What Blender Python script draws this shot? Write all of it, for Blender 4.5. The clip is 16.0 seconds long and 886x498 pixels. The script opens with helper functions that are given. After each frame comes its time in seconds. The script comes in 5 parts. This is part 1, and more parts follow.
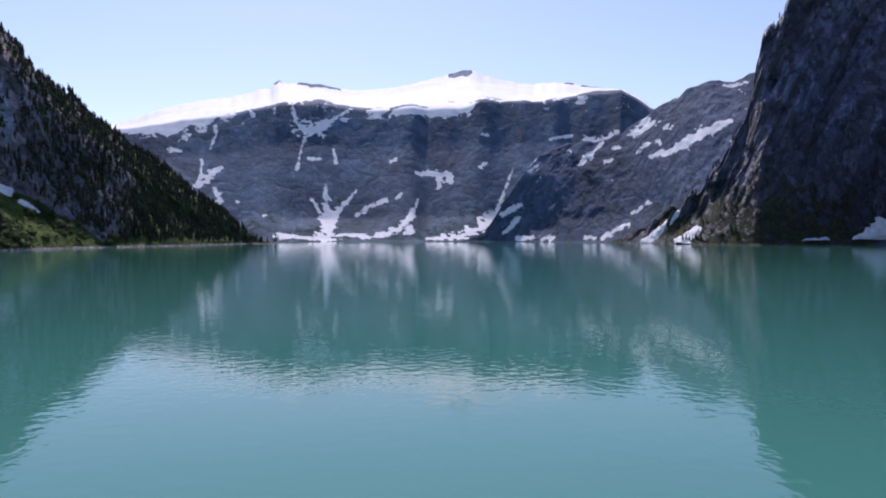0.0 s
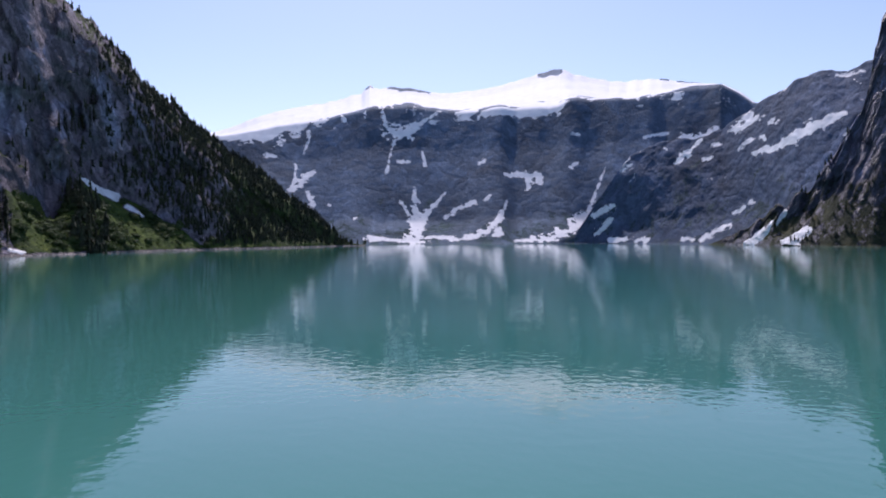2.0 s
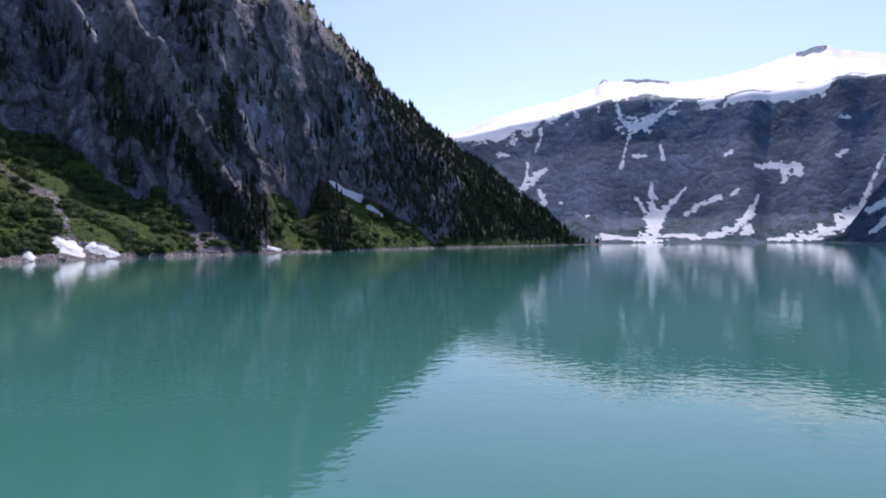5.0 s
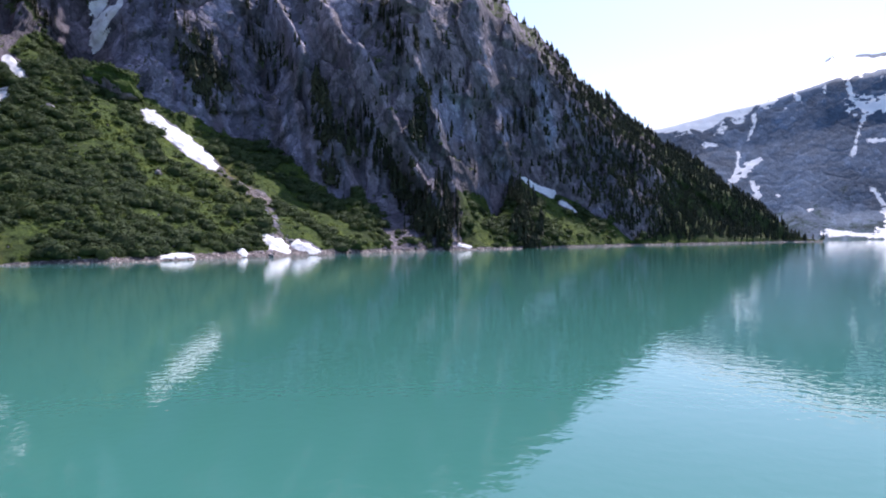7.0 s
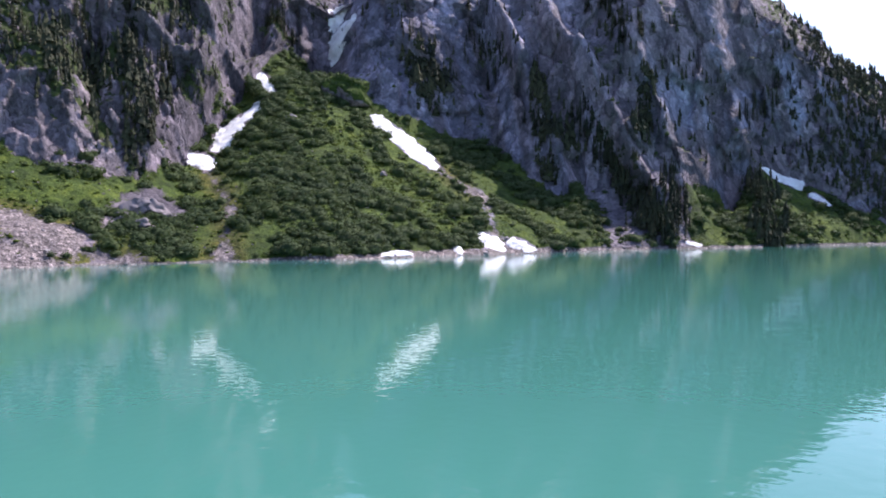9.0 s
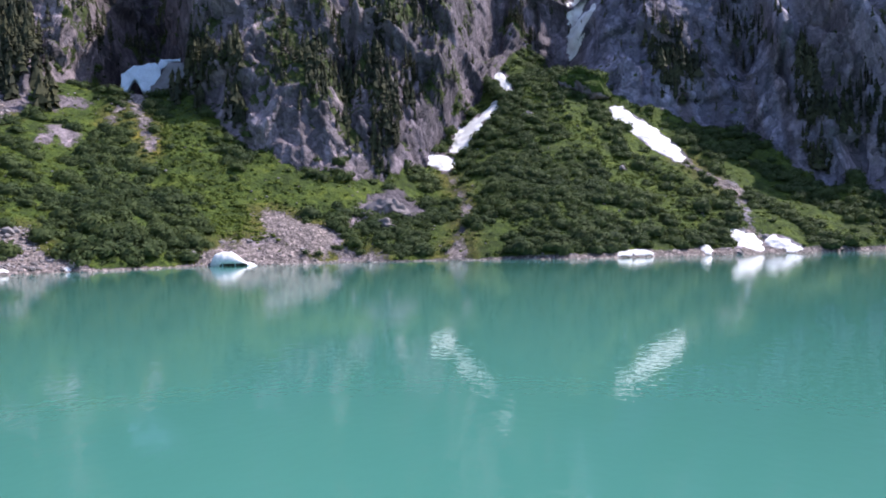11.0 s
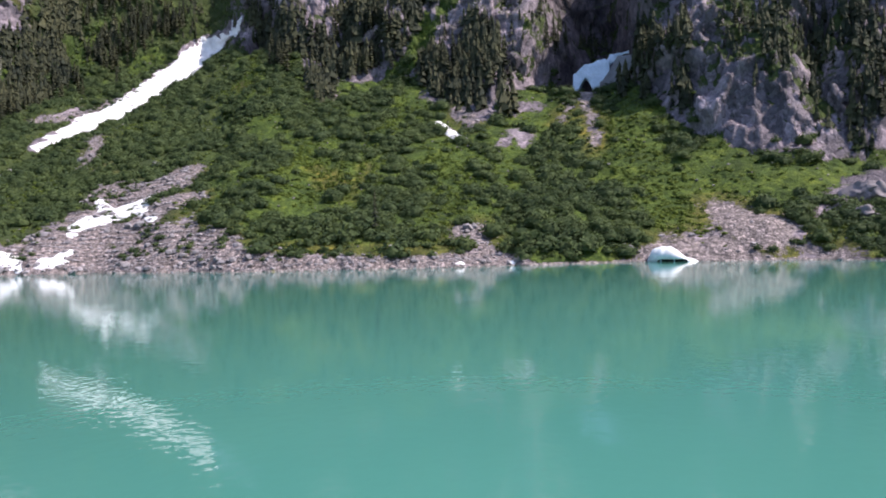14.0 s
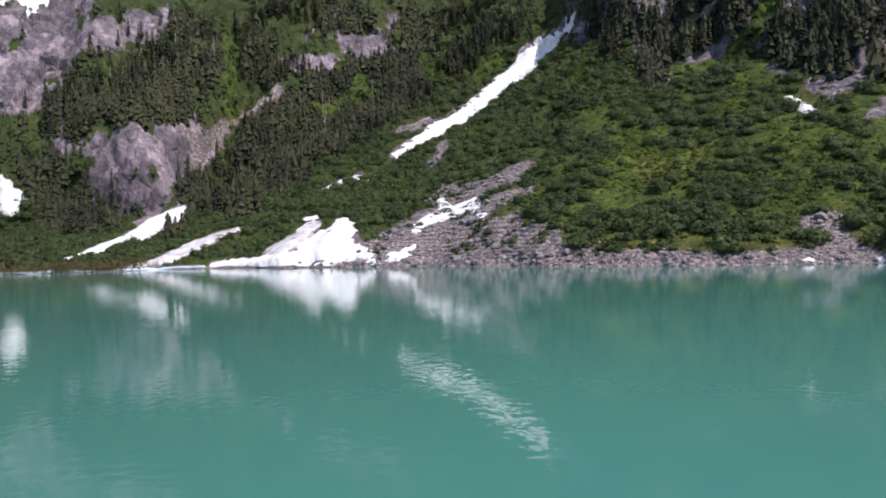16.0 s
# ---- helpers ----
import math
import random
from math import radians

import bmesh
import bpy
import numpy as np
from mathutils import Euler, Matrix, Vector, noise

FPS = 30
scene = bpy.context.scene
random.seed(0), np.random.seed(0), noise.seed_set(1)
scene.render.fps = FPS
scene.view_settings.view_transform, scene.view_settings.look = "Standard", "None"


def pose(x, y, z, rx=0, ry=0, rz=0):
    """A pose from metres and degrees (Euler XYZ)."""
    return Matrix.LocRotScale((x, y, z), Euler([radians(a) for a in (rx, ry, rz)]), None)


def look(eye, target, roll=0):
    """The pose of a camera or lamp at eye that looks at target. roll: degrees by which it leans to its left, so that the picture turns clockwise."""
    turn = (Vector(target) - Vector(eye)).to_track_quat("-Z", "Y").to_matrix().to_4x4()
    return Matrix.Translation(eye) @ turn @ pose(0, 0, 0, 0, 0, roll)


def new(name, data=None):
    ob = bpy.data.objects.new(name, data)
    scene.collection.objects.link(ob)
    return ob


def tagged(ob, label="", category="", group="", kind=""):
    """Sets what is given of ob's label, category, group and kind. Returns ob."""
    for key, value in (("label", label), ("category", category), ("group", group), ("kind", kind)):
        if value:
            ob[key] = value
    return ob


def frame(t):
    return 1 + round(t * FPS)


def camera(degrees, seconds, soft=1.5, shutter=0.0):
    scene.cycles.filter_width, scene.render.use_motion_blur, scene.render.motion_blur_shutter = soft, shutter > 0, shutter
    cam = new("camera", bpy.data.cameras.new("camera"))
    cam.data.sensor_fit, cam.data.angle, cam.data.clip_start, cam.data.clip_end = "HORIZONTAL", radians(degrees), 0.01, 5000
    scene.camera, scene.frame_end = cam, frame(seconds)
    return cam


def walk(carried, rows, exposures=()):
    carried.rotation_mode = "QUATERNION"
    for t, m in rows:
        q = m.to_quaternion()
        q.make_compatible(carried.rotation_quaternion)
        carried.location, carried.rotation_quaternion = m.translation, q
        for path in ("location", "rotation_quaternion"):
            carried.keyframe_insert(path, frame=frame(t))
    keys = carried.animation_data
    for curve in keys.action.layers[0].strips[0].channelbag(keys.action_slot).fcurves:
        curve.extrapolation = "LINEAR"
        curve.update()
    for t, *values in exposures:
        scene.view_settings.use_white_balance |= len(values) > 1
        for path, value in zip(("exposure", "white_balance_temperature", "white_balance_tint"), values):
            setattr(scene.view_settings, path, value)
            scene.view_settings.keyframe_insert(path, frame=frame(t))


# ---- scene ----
# A mountain lake seen from a low flying camera. The origin is a place on the water;
# "az" is a bearing in degrees, to the left from +y; heights are metres above the lake.
cam = camera(64.62, 16.0, soft=1.9)
PATH = [
    (0, pose(-4.86, -48.64, 12, 88.843, 0.020, -14.674)),
    (0.5, pose(-4.10, -45.73, 12, 88.917, 0.047, -13.371)),
    (1, pose(-3.28, -42.85, 12, 88.970, 0.130, -11.496)),
    (1.5, pose(-2.40, -39.93, 12, 89.019, 0.184, -9.569)),
    (2, pose(-1.46, -37.00, 12, 89.029, 0.207, -7.383)),
    (2.5, pose(-0.39, -33.98, 12, 89.041, 0.246, -4.757)),
    (3, pose(0.45, -30.74, 12, 89.033, 0.226, -1.984)),
    (3.5, pose(0.85, -27.33, 12, 89.032, 0.246, 1.126)),
    (6, pose(0.78, -7.32, 12, 88.883, 0.305, 19.254)),
    (6.5, pose(0.43, -3.70, 12, 88.845, 0.374, 23.361)),
    (7, pose(-0.00, -0.00, 12, 88.815, 0.418, 27.482)),
    (7.5, pose(-0.59, 3.60, 12, 88.802, 0.479, 31.751)),
    (8, pose(-1.35, 7.02, 12, 88.795, 0.532, 36.238)),
    (8.5, pose(-2.35, 10.32, 12, 88.785, 0.589, 40.896)),
    (9, pose(-3.64, 13.66, 12, 88.787, 0.617, 45.692)),
    (11.5, pose(-14.93, 27.36, 12, 88.914, 0.956, 70.766)),
    (12, pose(-18.32, 29.43, 12, 88.932, 1.004, 76.447)),
    (12.5, pose(-21.64, 31.27, 12, 88.975, 1.074, 82.187)),
    (13, pose(-25.09, 32.97, 12, 88.984, 1.122, 88.264)),
    (13.5, pose(-28.81, 34.81, 12, 89.024, 1.244, 94.992)),
    (14, pose(-32.78, 36.52, 12, 89.076, 1.353, 101.771)),
    (14.5, pose(-36.48, 37.95, 12, 89.120, 1.420, 108.527)),
    (15, pose(-39.98, 39.11, 12, 89.171, 1.543, 115.341)),
    (15.5, pose(-43.23, 39.95, 12, 89.217, 1.674, 122.304)),
    (16, pose(-46.40, 40.50, 12, 89.305, 1.816, 129.273)),
]
EXPOSURES = [(0, -0.06, 6080, 27), (3.5, -0.10, 6060, 26), (6, 0.33, 6080, 24), (9, 0.95, 6260, 24), (11.5, 0.80, 6300, 21), (12.5, 0.78, 6340, 20), (14, 0.80, 6550, 20), (15, 0.46, 6550, 20), (16, 0.30, 6500, 20)]
walk(cam, PATH, EXPOSURES)

# ---- daylight ----
SUN_AZ, SUN_EL = -3.0, 54.0
world = bpy.data.worlds.new("sky")
scene.world = world
world.use_nodes = True
wt = world.node_tree
sky = wt.nodes.new("ShaderNodeTexSky")
sky.sky_type, sky.sun_disc = "NISHITA", False
sky.sun_elevation, sky.sun_rotation = radians(SUN_EL), radians(-SUN_AZ)
sky.air_density, sky.dust_density, sky.ozone_density = 1.0, 0.8, 1.7
wt.nodes["Background"].inputs["Strength"].default_value = 0.15
wt.links.new(sky.outputs[0], wt.nodes["Background"].inputs["Color"])
sun = new("sun", bpy.data.lights.new("sun", "SUN"))
sun.data.energy, sun.data.angle, sun.data.color = 3.8, radians(0.5), (1.0, 0.95, 0.87)
sa, se = radians(SUN_AZ), radians(SUN_EL)
sun.matrix_world = look((-3000 * math.sin(sa) * math.cos(se), 3000 * math.cos(sa) * math.cos(se), 3000 * math.sin(se)), (0, 0, 0))


# ---- terrain arithmetic ----
def hashed(i, j, k):
    n = (i * 374761393 + j * 668265263 + k * 2147483647 + 12345) & 0xFFFFFFFF
    n = ((n ^ (n >> 13)) * 1274126177) & 0xFFFFFFFF
    return ((n ^ (n >> 16)) & 0xFFFF) / 32767.5 - 1.0


def noise3(x, y, z):
    """Smooth value noise, about -1 to 1, on arrays."""
    i, j, k = (np.floor(c).astype(np.int64) for c in (x, y, z))
    u, v, w = x - i, y - j, z - k
    u, v, w = (c * c * c * (c * (c * 6 - 15) + 10) for c in (u, v, w))
    out = 0
    for a in (0, 1):
        for b in (0, 1):
            for c in (0, 1):
                out = out + hashed(i + a, j + b, k + c) * (u if a else 1 - u) * (v if b else 1 - v) * (w if c else 1 - w)
    return out


def fbm(x, y, z, octaves=4, gain=0.5):
    total, amp = 0, 1.0
    for o in range(octaves):
        total = total + amp * noise3(x * 2.03 ** o + 17.1 * o, y * 2.03 ** o, z * 2.03 ** o + 5.3 * o)
        amp *= gain
    return total


def ridged(x, y, z, octaves=4, gain=0.5):
    total, amp = 0, 1.0
    for o in range(octaves):
        total = total + amp * (1 - 2 * np.abs(noise3(x * 2.03 ** o + 31.7 * o, y * 2.03 ** o, z * 2.03 ** o + 9.1 * o)))
        amp *= gain
    return total


def facets(x, y, z, lean=0.9):
    """Blocks with flat, tilted faces: a step and a tilt for each cell, about -1 to 1."""
    i, j, k = (np.floor(c).astype(np.int64) for c in (x, y, z))
    best, out = np.full(x.shape, 9.0), np.zeros(x.shape)
    for a in (-1, 0, 1):
        for b in (-1, 0, 1):
            for c in (-1, 0, 1):
                p, q, r = i + a, j + b, k + c
                dx, dy, dz = (n + 0.5 + 0.42 * hashed(p + o, q - o, r + 2 * o) - e for n, e, o in ((p, x, 3), (q, y, 11), (r, z, 23)))
                d = dx * dx + dy * dy + dz * dz
                val = hashed(p, q, r) * 0.7 + lean * (dx * hashed(p + 41, q, r) + dy * hashed(p, q + 57, r) + dz * hashed(p, q, r + 71))
                near = d < best
                out, best = np.where(near, val, out), np.where(near, d, best)
    return out


def table(text):
    """Columns of numbers from rows of text."""
    return np.array([[float(c) for c in row.split()] for row in text.strip().split("\n")]).T


def smooth(lo, hi, x):
    t = np.clip((x - lo) / (hi - lo), 0, 1)
    return t * t * (3 - 2 * t)


class Sheet:
    """A mountainside: for each bearing a line of knots from the lake bed to the crest and down behind it."""

    def __init__(self, az, knots, counts, rough, seed):
        # knots: list of (r, z) arrays over az; counts: rows between knots
        r = [np.concatenate([np.linspace(0, 1, n, endpoint=False)]) for n in counts]
        self.az, self.k = az, np.concatenate([i + c for i, c in enumerate(r)] + [[len(counts)]])
        R, Z = np.stack([k[0] for k in knots], 1), np.stack([k[1] for k in knots], 1)
        i = np.minimum(self.k.astype(int), len(counts) - 1)
        t = (self.k - i)[None]
        R, Z = R[:, i] * (1 - t) + R[:, i + 1] * t, Z[:, i] * (1 - t) + Z[:, i + 1] * t
        # round the knots a little along the profile
        for _ in range(6):
            R[:, 1:-1] = (R[:, :-2] + 2 * R[:, 1:-1] + R[:, 2:]) / 4
            Z[:, 1:-1] = (Z[:, :-2] + 2 * Z[:, 1:-1] + Z[:, 2:]) / 4
        A = np.radians(az)[:, None]
        dr, dz = np.gradient(R, axis=1), np.gradient(Z, axis=1)
        ln = np.hypot(dr, dz) + 1e-9
        nr, nz = -dz / ln, dr / ln
        K = np.broadcast_to(self.k[None], R.shape)
        d = rough(-np.sin(A) * R + seed, np.cos(A) * R, Z, K, az[:, None] + 0 * R)
        R, Z = R + nr * d, Z + nz * d
        self.R, self.Z, self.K, self.AZ = R, Z, K, az[:, None] + 0 * R
        self.P = np.stack([-np.sin(A) * R, np.cos(A) * R, Z], -1)
        self.N = np.cross(np.gradient(self.P, axis=1), np.gradient(self.P, axis=0))
        self.N /= np.linalg.norm(self.N, axis=-1, keepdims=True) + 1e-9
        self.N *= np.sign((self.N * np.stack([-nr * np.sin(A), nr * np.cos(A), nz], -1)).sum(-1, keepdims=True))

    def index(self, az, z):
        """Column and row of the lowest place at that bearing and height."""
        i = int(np.clip(np.searchsorted(self.az, az), 0, len(self.az) - 1))
        j = int(np.argmax(self.Z[i] >= z))
        return i, j

    def spot(self, az, z):
        i, j = self.index(az, z)
        return Vector(self.P[i, j]), Vector(self.N[i, j])

    def mesh(self, name, **masks):
        me = grid_mesh(name, self.P)
        for key, value in masks.items():
            at = me.attributes.new(key, "FLOAT", "POINT")
            at.data.foreach_set("value", np.ascontiguousarray(np.clip(value, 0, 1), dtype=np.float32).ravel())
        return me

    def flat(self):
        """Metres up the slope, for distances on the face."""
        h = np.concatenate([np.zeros((len(self.az), 1)), np.cumsum(np.hypot(np.diff(self.R, axis=1) * 0.5, np.diff(self.Z, axis=1)), 1)], 1)
        return h

    def streaks(self, text, wobble=0.5, grain=0.05):
        """How far inside the given streaks each place lies, in metres; a row: corners width:az,z along the streak."""
        out = np.full(self.R.shape, -50.0)
        h = self.flat()
        n1 = fbm(self.P[..., 0] * grain, self.P[..., 1] * grain, self.Z * grain, 4, 0.6)
        for row in text.strip().split("\n"):
            pts = strokes(row)
            for (w0, a0, z0), (w1, a1, z1) in zip(pts, pts[1:]):
                i0, j0 = self.index(a0, z0)
                i1, j1 = self.index(a1, z1)
                lo, hi = max(0, min(i0, i1) - 110), max(i0, i1) + 110
                d, w, t = along(np.radians(self.AZ[lo:hi] - a0) * self.R[lo:hi], h[lo:hi], 0, h[i0, j0], math.radians(a1 - a0) * self.R[i1, j1], h[i1, j1], w0 / 2, w1 / 2)
                off = np.maximum(np.abs(self.Z[lo:hi] - z0 - (z1 - z0) * t) - 1.3 * w - 5, 0)
                out[lo:hi] = np.maximum(out[lo:hi], w - d - off + wobble * w * n1[lo:hi])
        return out


def strokes(row):
    pts = []
    for c in row.split():
        w, p = c.split(":")
        a, z = p.split(",")
        pts.append((float(w), float(a), float(z)))
    if len(pts) == 1:
        pts.append((pts[0][0], pts[0][1] + 0.05, pts[0][2]))
    return pts


def along(X, Y, x0, y0, x1, y1, w0, w1):
    """Distance from a stretch, and its half width at the nearest place on it."""
    L = (x1 - x0) ** 2 + (y1 - y0) ** 2 + 1e-6
    t = np.clip(((X - x0) * (x1 - x0) + (Y - y0) * (y1 - y0)) / L, 0, 1)
    return np.hypot(X - x0 - t * (x1 - x0), Y - y0 - t * (y1 - y0)), w0 + (w1 - w0) * t, t


def grid_mesh(name, P):
    na, nv = P.shape[:2]
    me = bpy.data.meshes.new(name)
    idx = np.arange(na * nv).reshape(na, nv)
    q = np.stack([idx[:-1, :-1], idx[:-1, 1:], idx[1:, 1:], idx[1:, :-1]], -1).reshape(-1, 4)
    me.vertices.add(na * nv)
    me.vertices.foreach_set("co", P.astype(np.float32).ravel())
    me.loops.add(q.size)
    me.loops.foreach_set("vertex_index", q.astype(np.int32).ravel())
    me.polygons.add(len(q))
    me.polygons.foreach_set("loop_start", np.arange(0, q.size, 4, dtype=np.int32))
    me.polygons.foreach_set("use_smooth", np.ones(len(q), dtype=bool))
    me.update(calc_edges=True)
    me.validate()
    return me


# ---- the mountainsides ----
# west wall: bearing, shore distance
SHORE = table("""
-1 960
1.1 925
3 865
7.5 765
12.5 700
19 595
25.4 528
31 486
37.7 432
48.3 375
53 360
61 358
69 350
76 346
81 338
89 315
95 308
103 304
108 310
113 322
121 350
126 360
133 387
139 428
147 434
155 470
167 540""")
# west wall: bearing, distance and height of the cliff's foot (top of the scree and scrub)
FOOT = table("""
-1 980 2
1.1 935 2
7 820 30
12.4 706 5
15 705 30
18 705 51.5
21 668 64.5
23 630 29
25.5 594 40
28 572 42
31.4 556 31
35 556 37
38 560 55
41 600 82
44 610 97
48 600 106
51 615 128
54 655 165
57 690 195
59 640 155
62 560 92
64.5 500 62
67 452 48
70 440 45
74 440 52
79 470 76
82 515 108
86 590 142
89 595 142
93 520 104
97 560 124
101 590 140
106 590 140
112 690 195
116 790 220
121 770 185
126 760 160
131 720 130
138 640 75
145 600 40
155 620 30
167 660 30""")
# west wall: bearing, distance and height of the crest
CREST = table("""
-1 975 -6
1.1 940 8
3 940 46
5 945 70
7.4 950 99
10.7 955 140
13.7 960 178
16.4 965 214
18.7 975 262
19.8 985 286
22.6 1000 340
26 960 345
30 900 340
45 850 335
60 850 340
78 800 335
82 830 370
85 880 450
88 870 430
92 840 350
100 850 345
107 930 390
115 1080 500
125 1150 500
140 1150 480
167 1150 430""")


# clefts and ribs of the wall: bearing and height at both ends, depth (minus: a rib), half width
RELIEF = table("""
86.0 122 84.4 460 85 30
82.0 110 80.4 430 -24 13
89.5 130 92.0 400 -20 18
70.5 90 72.5 420 14 9
63.5 90 61.0 400 -18 12
60.0 160 57.5 420 26 10
54.5 160 52.0 440 42 26
41.5 130 43.5 440 16 14
27.0 8 37.3 215 -20 9
34.0 15 41.0 230 -17 7
25.3 15 30.5 180 -11 8
61.5 105 68.0 156 -15 7
59.2 115 64.2 184 -13 7
22.0 70 25.5 260 -9 9
101.5 150 99.0 400 -16 12
109.0 150 110.5 420 -18 14
105.5 150 103.5 420 18 10
112.3 190 110.8 430 40 12
123.0 110 114.5 235 12 16
131.0 45 123.5 108 6 12
143.5 60 132.0 330 16 16
151.5 60 150.0 300 -14 20
147.3 45 146.8 150 -26 32""")


def rough_wall(x, y, z, k, az):
    cliff = smooth(3.75, 4.25, k)
    wood = np.maximum(1 - smooth(9, 17, az), smooth(113, 121, az))
    talus = smooth(1.5, 2.3, k) * (1 - cliff)
    shore = np.clip(1 - np.abs(k - 1.6) / 1.0, 0, 1)
    north = 1 - smooth(54, 62, az)
    u = np.radians(az) * 640 - z * (0.15 + 0.3 * north + 0.6 * np.exp(-((az - 64) / 5) ** 2))
    ribs = ridged(u / 88, 0.4 + z / 420, 0 * z, 3, 0.5)
    wx, wy, wz = x + 7 * noise3(x / 20, y / 20, z / 20), y - 0.3 * z + 7 * noise3(x / 20 + 9, y / 20, z / 20), z + 0.55 * y
    blocks = facets(wx / 30, wy / 30, wz / 46)
    bits = facets(wx / 10, wy / 10, wz / 13)
    chips = facets(wx / 4.5, wy / 4.5, wz / 5.5)
    slabs = fbm(x / 34, y / 34, z / 60, 3, 0.5)
    crags = ridged(x / 7, y / 7, z / 9, 3, 0.6)
    low = fbm(x / 45, y / 45, z / 45, 3) * 2.6 + fbm(x / 11, y / 11, z / 11, 3) * 0.8
    out = cliff * ((6 * ribs - 3) * (1 - 0.75 * wood) * (1 - 0.6 * smooth(19, 23, az) * (1 - smooth(31, 36, az))) + (3 * slabs + 8 * blocks) * (1 - 0.35 * wood) + (3.6 * bits + 1.0 * chips + 0.6 * crags) * (1 - 0.4 * wood) * (1 - 0.5 * north) * (1 - 0.5 * smooth(19, 23, az) * (1 - smooth(31, 36, az)))) + talus * low
    out = out + shore * fbm(x / 13, y / 13, z / 13, 4, 0.6) * 0.9
    r = np.hypot(x, y)
    for a0, h0, a1, h1, depth, half in RELIEF.T:
        t = np.clip((z - h0) / (h1 - h0), -0.05, 1.0)
        d = (az - a0 - (a1 - a0) * t) * np.radians(1) * r
        wob = 5 * noise3(x / 30, y / 30, z / 30)
        out = out - depth * np.exp(-((d + wob) / half) ** 2) * smooth(h0 - 12, h0 + 22, z) * (1 - smooth(h1 - 20, h1 + 40, z))
    return out


waz = np.arange(-1.0, 166.5, 0.128)
r0 = np.interp(waz, *SHORE) + 4 * noise3(waz * 0.3, 0 * waz, 0 * waz) + 1.6 * noise3(waz * 0.9, 0 * waz + 4, 0 * waz)
r1, z1 = np.interp(waz, FOOT[0], FOOT[1]), np.interp(waz, FOOT[0], FOOT[2])
r3, z3 = np.interp(waz, CREST[0], CREST[1]), np.interp(waz, CREST[0], CREST[2])
z3 = z3 + (3 * noise3(waz * 1.3, 0 * waz + 9, 0 * waz) + 1.5 * noise3(waz * 2.5, 0 * waz, 0 * waz + 3)) * smooth(1, 8, waz)
zb = np.minimum(4.0, z1 * 0.4)
kern = np.hanning(121)
r1s = np.convolve(np.pad(r1, 60, "edge"), kern / kern.sum(), "valid")
z1s = np.convolve(np.pad(z1, 60, "edge"), kern / kern.sum(), "valid")
r2, z2 = r1s + (r3 - r1s) * (0.30 - 0.14 * smooth(8, 20, waz) + 0.13 * smooth(30, 37, waz)), z1s + (z3 - z1s) * 0.62
r2, z2 = np.maximum(r2, r1 + 8), np.maximum(z2, z1 + 25 * smooth(3, 12, waz))
z2 = np.minimum(z2, z1 + (z3 - z1) * 0.85)
wall = Sheet(waz, [
    (r0 - 25, -8 + 0 * r0), (r0 - 3, -1.2 + 0 * r0), (r0 + 6, zb),
    (r0 + (r1 - r0) * 0.5, zb + (z1 - zb) * 0.43), (r1, z1),
    (r2, z2), (r3, z3), (r3 + 260, z3 - 160)],
    (4, 9, 42, 62, 124, 16, 4), rough_wall, 0.0)

# far mountain across the lake: bearing, crest distance and height; rim (edge of the snow) height
FAR = table("""
14 2700 360 235
9.8 2700 419 260
7.6 2700 465 270
4.7 2700 502 292
1.7 2700 532 302
-0.8 2700 569 320
-1.1 2700 589 323
-1.5 2700 603 328
-1.9 2700 592 331
-2.3 2700 586 332
-3.1 2700 596 336
-4.6 2700 590 338
-6.2 2700 580 326
-7.3 2700 572 323
-9.4 2700 583 326
-11.7 2700 604 329
-13.7 2700 627 330
-15 2700 638 331
-16.2 2700 655 332
-17.1 2700 664 334
-18.1 2700 642 342
-19.8 2700 617 338
-21 2700 604 338
-22.4 2700 597 340
-24 2700 606 342
-25 2700 606 342
-26.2 2700 590 346
-27.8 2700 579 352
-29.6 2700 565 356
-30.9 2700 525 332
-31.8 2700 488 310
-34 2700 440 290
-52 2700 400 280""")


def rough_far(x, y, z, k, az):
    face = smooth(1.3, 2.0, k) * (1 - 0.75 * smooth(3.2, 3.8, k)) * (1 - smooth(3.9, 4.1, k))
    snow = smooth(3.9, 4.3, k)
    u = np.radians(az) * 1400 + 0.25 * z
    ribs = ridged(u / 150, 0.3 + z / 600, 0 * z, 4, 0.55)
    slabs = fbm(u / 60, z / 170, 0 * z, 4, 0.55)
    crags = ridged(x / 34, y / 34, z / 34, 4, 0.6)
    return face * (1.2 * ribs + 1.0 * slabs + 0.35 * crags - 1.6) + snow * (7 * fbm(x / 240, y / 240, z / 240, 3) + 1.5 * slabs) + 0.35 * fbm(x / 18, y / 18, z / 18, 3)


